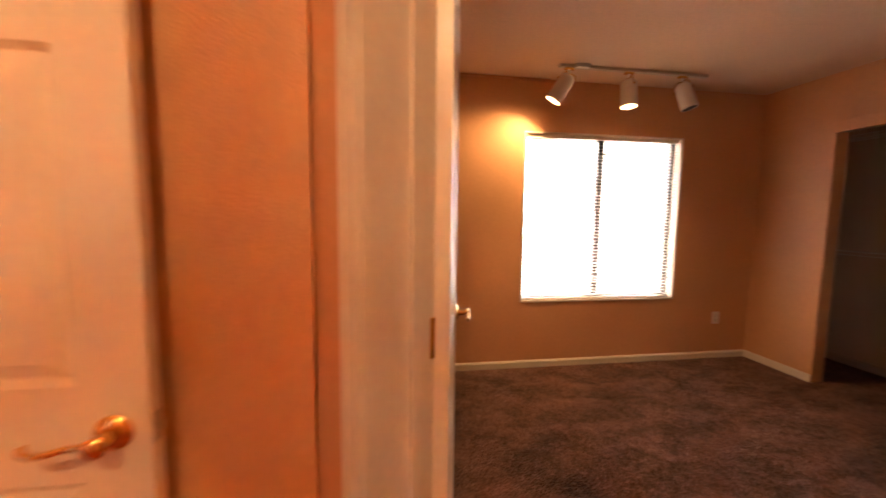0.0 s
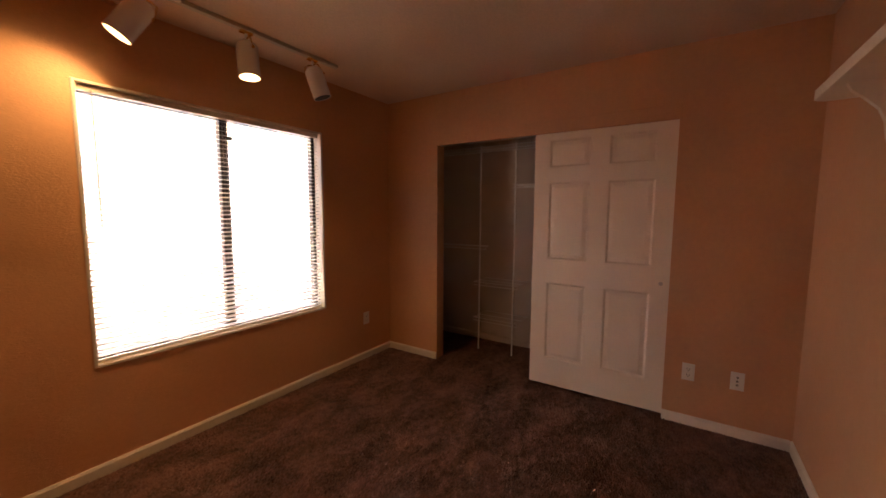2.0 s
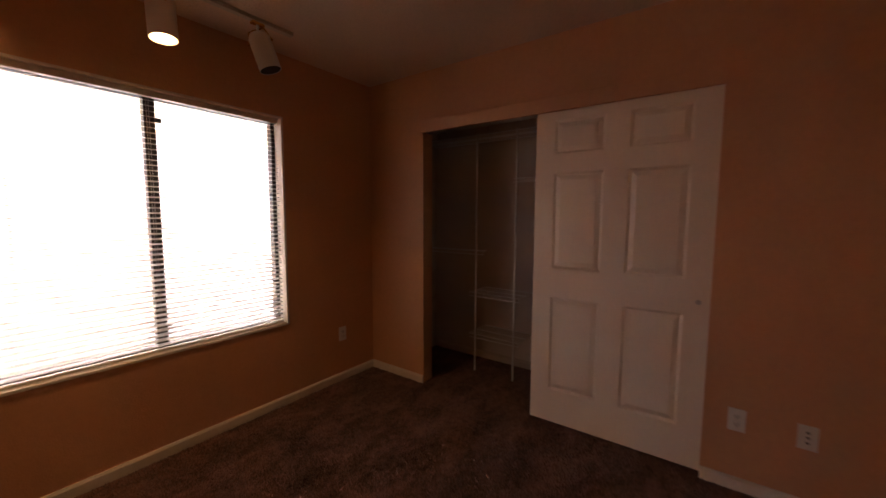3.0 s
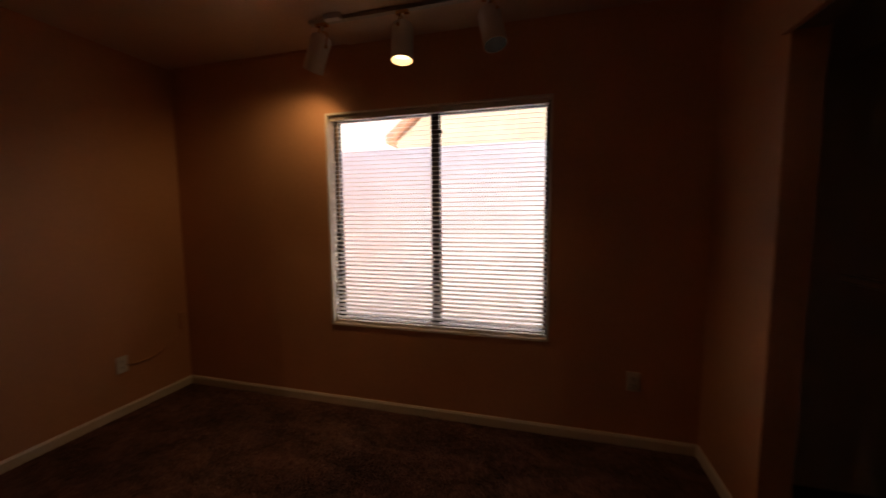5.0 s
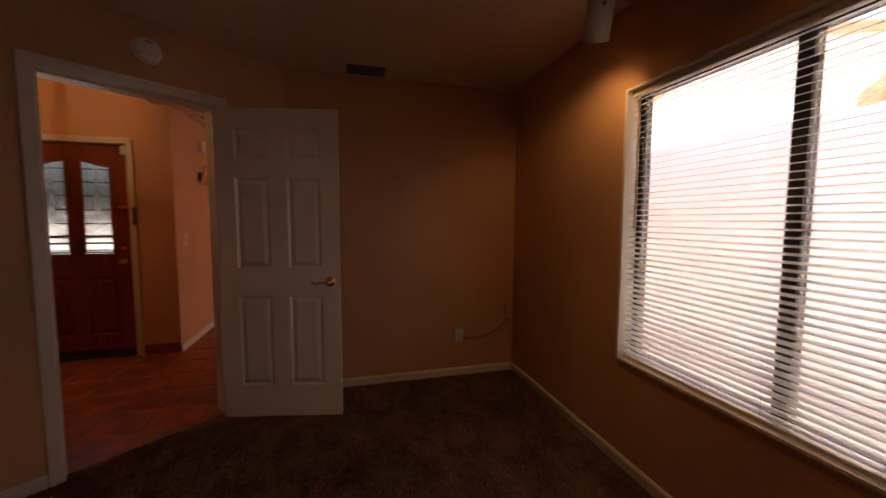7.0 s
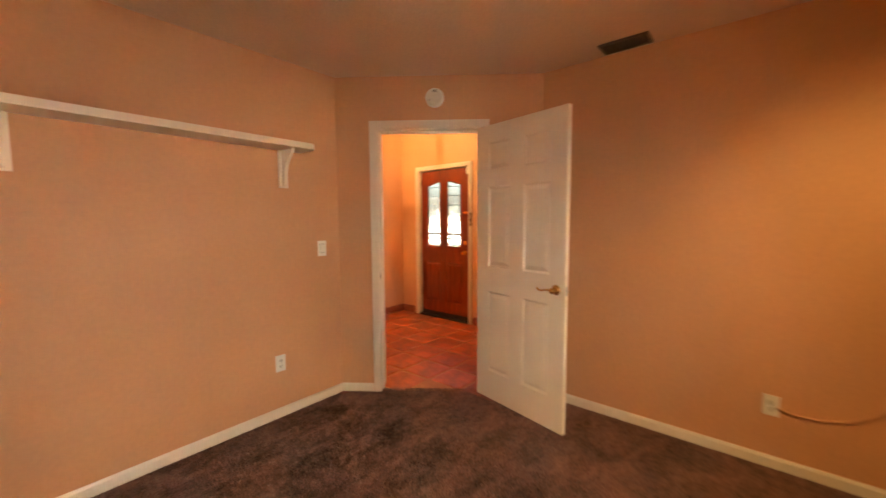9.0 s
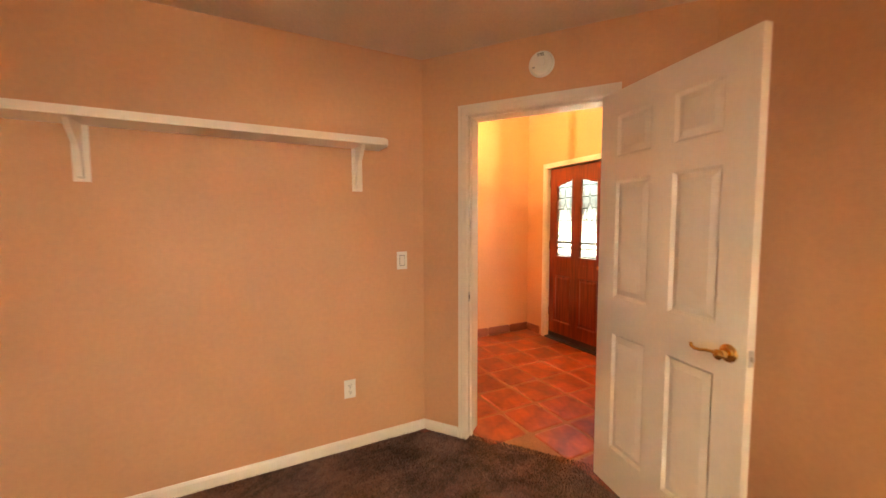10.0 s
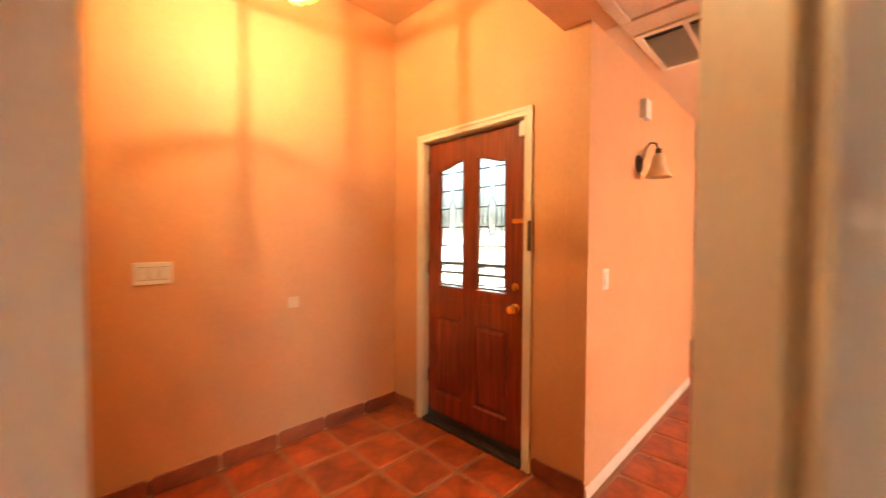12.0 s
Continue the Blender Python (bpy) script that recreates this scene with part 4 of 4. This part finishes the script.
sconce = thing("wall_sconce", "unlit bronze wall sconce with an alabaster bell shade", "sconce", pose(-1.94, HALL_C, 1.83))
part("backplate", lathe([(0.0, 0.0), (0.055, 0.0), (0.052, 0.012), (0.025, 0.020), (0.0, 0.022)], 28, pose(0, 0.0005, 0, -90)), IRON, sconce, "dark bronze backplate", smooth=True)
arm = part("arm", tube([(0, 0.02, 0.0), (0, 0.035, 0.04), (0, 0.045, 0.09), (0, 0.07, 0.12), (0, 0.10, 0.11), (0, 0.115, 0.07)], 0.006), IRON, sconce, "curved dark bronze arm", smooth=True)
part("socket", rod((0, 0.115, 0.035), (0, 0.115, 0.075), 0.018), IRON, sconce)
part("shade", lathe([(0.022, 0.045), (0.034, 0.030), (0.040, -0.010), (0.050, -0.055), (0.075, -0.095), (0.078, -0.100), (0.070, -0.093), (0.046, -0.055), (0.036, -0.010), (0.030, 0.028), (0.018, 0.042)], 32, pose(0, 0.115, 0)), AMBER, sconce, "alabaster glass bell shade", smooth=True)
chime = thing("door_chime", "small white chime box high on the hall wall", "door chime", pose(-2.0, HALL_C, 2.18))
part("body", boxed(-0.05, 0.0005, -0.06, 0.05, 0.04, 0.06, bevel=0.005), PLASTIC, chime)

grille = thing("return_grille", "dusty white return air grille in the hall ceiling", "vent")
gx0, gx1, gy0, gy1 = -2.09, -1.53, 0.135, 0.60
part("backing", boxed(gx0 + 0.03, gy0 + 0.03, H - 0.002, gx1 - 0.03, gy1 - 0.03, H - 0.0005), SLOT, grille)
for dims in ((gx0, gy0, gx0 + 0.035, gy1), (gx1 - 0.035, gy0, gx1, gy1), (gx0 + 0.0355, gy0, gx1 - 0.0355, gy0 + 0.035), (gx0 + 0.0355, gy1 - 0.035, gx1 - 0.0355, gy1), (gx0 + 0.0355, (gy0 + gy1) / 2 - 0.012, gx1 - 0.0355, (gy0 + gy1) / 2 + 0.012)):
    part("frame", boxed(dims[0], dims[1], H - 0.014, dims[2], dims[3], H - 0.0005, bevel=0.003), TRIM, grille)
for k in range(26):
    sl = part("louvre", boxed(-0.008, gy0 + 0.036, -0.0008, 0.008, gy1 - 0.036, 0.0008), TRIM, grille)
    sl.matrix_basis = pose(gx0 + 0.045 + k * 0.0172, 0, H - 0.010, 0, 40, 0)
hatch = thing("attic_hatch", "painted attic hatch with a moulded frame", "attic hatch")
part("panel", boxed(-1.35, 0.19, H - 0.006, -0.89, 0.65, H - 0.0005, bevel=0.003), CEILING_PAINT, hatch)
for dims in ((-1.41, 0.13, -1.355, 0.71), (-0.885, 0.13, -0.83, 0.71), (-1.3545, 0.13, -0.8855, 0.185), (-1.3545, 0.655, -0.8855, 0.71)):
    part("frame", boxed(dims[0], dims[1], H - 0.018, dims[2], dims[3], H - 0.0005, bevel=0.004), CEILING_PAINT, hatch)

baseboard("baseboard_hall_south", -3.45, HALL_C, HALL_X, HALL_C, 1)

# ---- neighbour behind the garden wall ----
house = thing("neighbour_house", "tan stucco neighbour house with a clay tile gable roof", "house")
gable = [(-0.6, -0.15), (9.6, -0.15), (9.6, 2.85), (4.0, 6.75), (-0.6, 3.02)]
bm = extrude_outline(gable, 6.0)
bmesh.ops.translate(bm, vec=(0, 9.0, 0), verts=bm.verts)
part("wall", bm, STUCCO_TAN, house, "sunlit tan stucco gable wall")
for (xa, za), (xb, zb) in (((-0.80, 2.96), (4.0, 6.86)), ((4.0, 6.86), (10.2, 2.55))):
    bm = extrude_outline([(xa, za), (xb, zb), (xb, zb + 0.17), (xa, za + 0.17)], 6.5)
    bmesh.ops.translate(bm, vec=(0, 8.8, 0), verts=bm.verts)
    part("roof", bm, ROOF_TILE, house, "red clay tile roof slope")

# added house: its pale wall stands in for bright whitish sky
sky_cover_house = thing("neighbour_house", "added pale cream stucco house that covers the blue sky behind the garden wall", "house")
bm = extrude_outline([(-16.0, -0.15), (-1.2, -0.15), (-1.2, 5.4), (-8.6, 8.2), (-16.0, 5.4)], 7.0)
bmesh.ops.translate(bm, vec=(0, 16.0, 0), verts=bm.verts)
part("wall", bm, STUCCO_PALE, sky_cover_house)
for (xa, za), (xb, zb) in (((-16.6, 5.17), (-8.6, 8.2)), ((-8.6, 8.2), (-0.6, 5.17))):
    bm = extrude_outline([(xa, za), (xb, zb), (xb, zb + 0.28), (xa, za + 0.28)], 7.8)
    bmesh.ops.translate(bm, vec=(0, 15.6, 0), verts=bm.verts)
    part("roof", bm, ROOF_TILE, sky_cover_house, "red clay tile roof slope")

# ---- carpet pile ----


def carpet_pile():
    """Leaning tufts over the bedroom floor, brushed one way or the other in broad swathes."""
    step = 0.0092
    xs, ys = np.meshgrid(np.arange(0.0, W + 0.75, step), np.arange(0.0, D, step))
    x, y = xs.ravel(), ys.ravel()
    rng = np.random.default_rng(4)
    x, y = x + rng.uniform(-0.45, 0.45, x.size) * step, y + rng.uniform(-0.45, 0.45, y.size) * step
    slant = (x - 0.95) * 1.24 + y * 0.95 > -0.06 * 1.56
    room = (x > 0.014) & (x < W - 0.014) & (y > 0.014) & (y < D - 0.014) & slant
    closet = (x >= W - 0.014) & (x < 4.34) & (y > CL_Y0) & (y < CL_Y1)
    keep = room | closet
    x, y = x[keep], y[keep]
    n = x.size
    swathe = np.sin(x * 5.1 + 1.7 * np.sin(y * 3.3 + 0.6)) + np.sin(y * 6.3 - 2.1 * np.sin(x * 2.4 + 1.1)) + 0.7 * np.sin(x * 11.0 + y * 7.0)
    a = 0.9 + 0.75 * swathe + rng.normal(0, 0.5, n)
    lean = rng.uniform(0.004, 0.010, n)
    h = rng.uniform(0.007, 0.0125, n)
    r = rng.uniform(0.0036, 0.0052, n)
    tip = np.stack([x + np.cos(a) * lean, y + np.sin(a) * lean, h], 1)
    spin = rng.uniform(0, 2.1, n)
    feet = [np.stack([x + np.cos(spin + k * 2.094) * r, y + np.sin(spin + k * 2.094) * r, np.full(n, -0.002)], 1) for k in range(3)]
    verts = np.stack([*feet, tip], 1).reshape(-1, 3)
    base = np.arange(n)[:, None] * 4
    faces = np.concatenate([base + [0, 1, 3], base + [1, 2, 3], base + [2, 0, 3]], 0)
    me = bpy.data.meshes.new("carpet_pile")
    me.from_pydata(verts.tolist(), [], faces.tolist())
    me.materials.append(CARPET)
    pile = new("carpet_pile", me)
    tagged(pile, "brown cut-pile carpet tufts brushed in swathes", "carpet", kind="stuff")


carpet_pile()

# ---- tiles, last ----
TILE_P, JOINT = 0.325, 0.020


def tile_mesh(name, sx, sy, h, edge, mat):
    me = bpy.data.meshes.new(name)
    bm = bmesh.new()
    rings = []
    for inset, z in ((0.0, 0.0), (0.0, h * 0.55), (edge * 0.35, h * 0.88), (edge, h)):
        x, y, c = sx / 2 - inset, sy / 2 - inset, 0.016
        rings.append([bm.verts.new((a, b, z)) for a, b in ((-x + c, -y), (x - c, -y), (x, -y + c), (x, y - c), (x - c, y), (-x + c, y), (-x, y - c), (-x, -y + c))])
    for a, b in zip(rings, rings[1:]):
        for i in range(8):
            bm.faces.new((a[i], a[(i + 1) % 8], b[(i + 1) % 8], b[i])).smooth = True
    bm.faces.new(rings[-1])
    bmesh.ops.recalc_face_normals(bm, faces=bm.faces)
    bm.to_mesh(me)
    bm.free()
    me.materials.append(mat)
    return me


hall_floor = bpy.data.objects["hall_floor"]
tile_data = tile_mesh("tile", TILE_P - JOINT, TILE_P - JOINT, 0.014, 0.016, TILE)
for i in range(-11, 5):
    for j in range(-1, 9):
        x, y = -0.29 + (i + 0.5) * TILE_P, -1.23 + (j - 0.5) * TILE_P
        inside_room = (x - 0.95) * 1.24 + y * 0.95 > -0.03 and y > -0.25
        if y > HALL_N + 0.1 and x > -1.1 or inside_room or y < HALL_S - 0.02 or x > 1.25 or (x < HALL_X - 0.1 and y < HALL_C - 0.17):
            continue
        ob = new("tile", tile_data)
        ob.parent = hall_floor
        ob.matrix_basis = pose(x + random.uniform(-0.002, 0.002), y + random.uniform(-0.002, 0.002), -0.0122, random.uniform(-0.12, 0.12), random.uniform(-0.12, 0.12), 90 * random.randrange(4) + random.uniform(-0.4, 0.4))
base_data = tile_mesh("base_tile", TILE_P - 0.006, 0.100, 0.010, 0.004, BASE_TILE)
tile_base = tagged(new("baseboard_entry_tile"), "terracotta tile skirting of the entry", "baseboard", kind="structure")
for i in range(-3, 5):
    x = -0.29 + (i + 0.5) * TILE_P
    if HALL_X + 0.1 < x < 1.2:
        ob = new("base_tile", base_data)
        ob.parent = tile_base
        ob.matrix_basis = pose(x, HALL_S + 0.0005, 0.052, -90, 0, 0)
for y, s in ((HALL_S + 0.13, 0.73), (ED_Y1 + 0.06 + 0.165, 0.98)):
    ob = new("base_tile", base_data)
    ob.parent = tile_base
    ob.matrix_basis = pose(HALL_X + 0.0005, y, 0.052, 90, 0, 90) @ Matrix.Diagonal((s, 1, 1, 1))
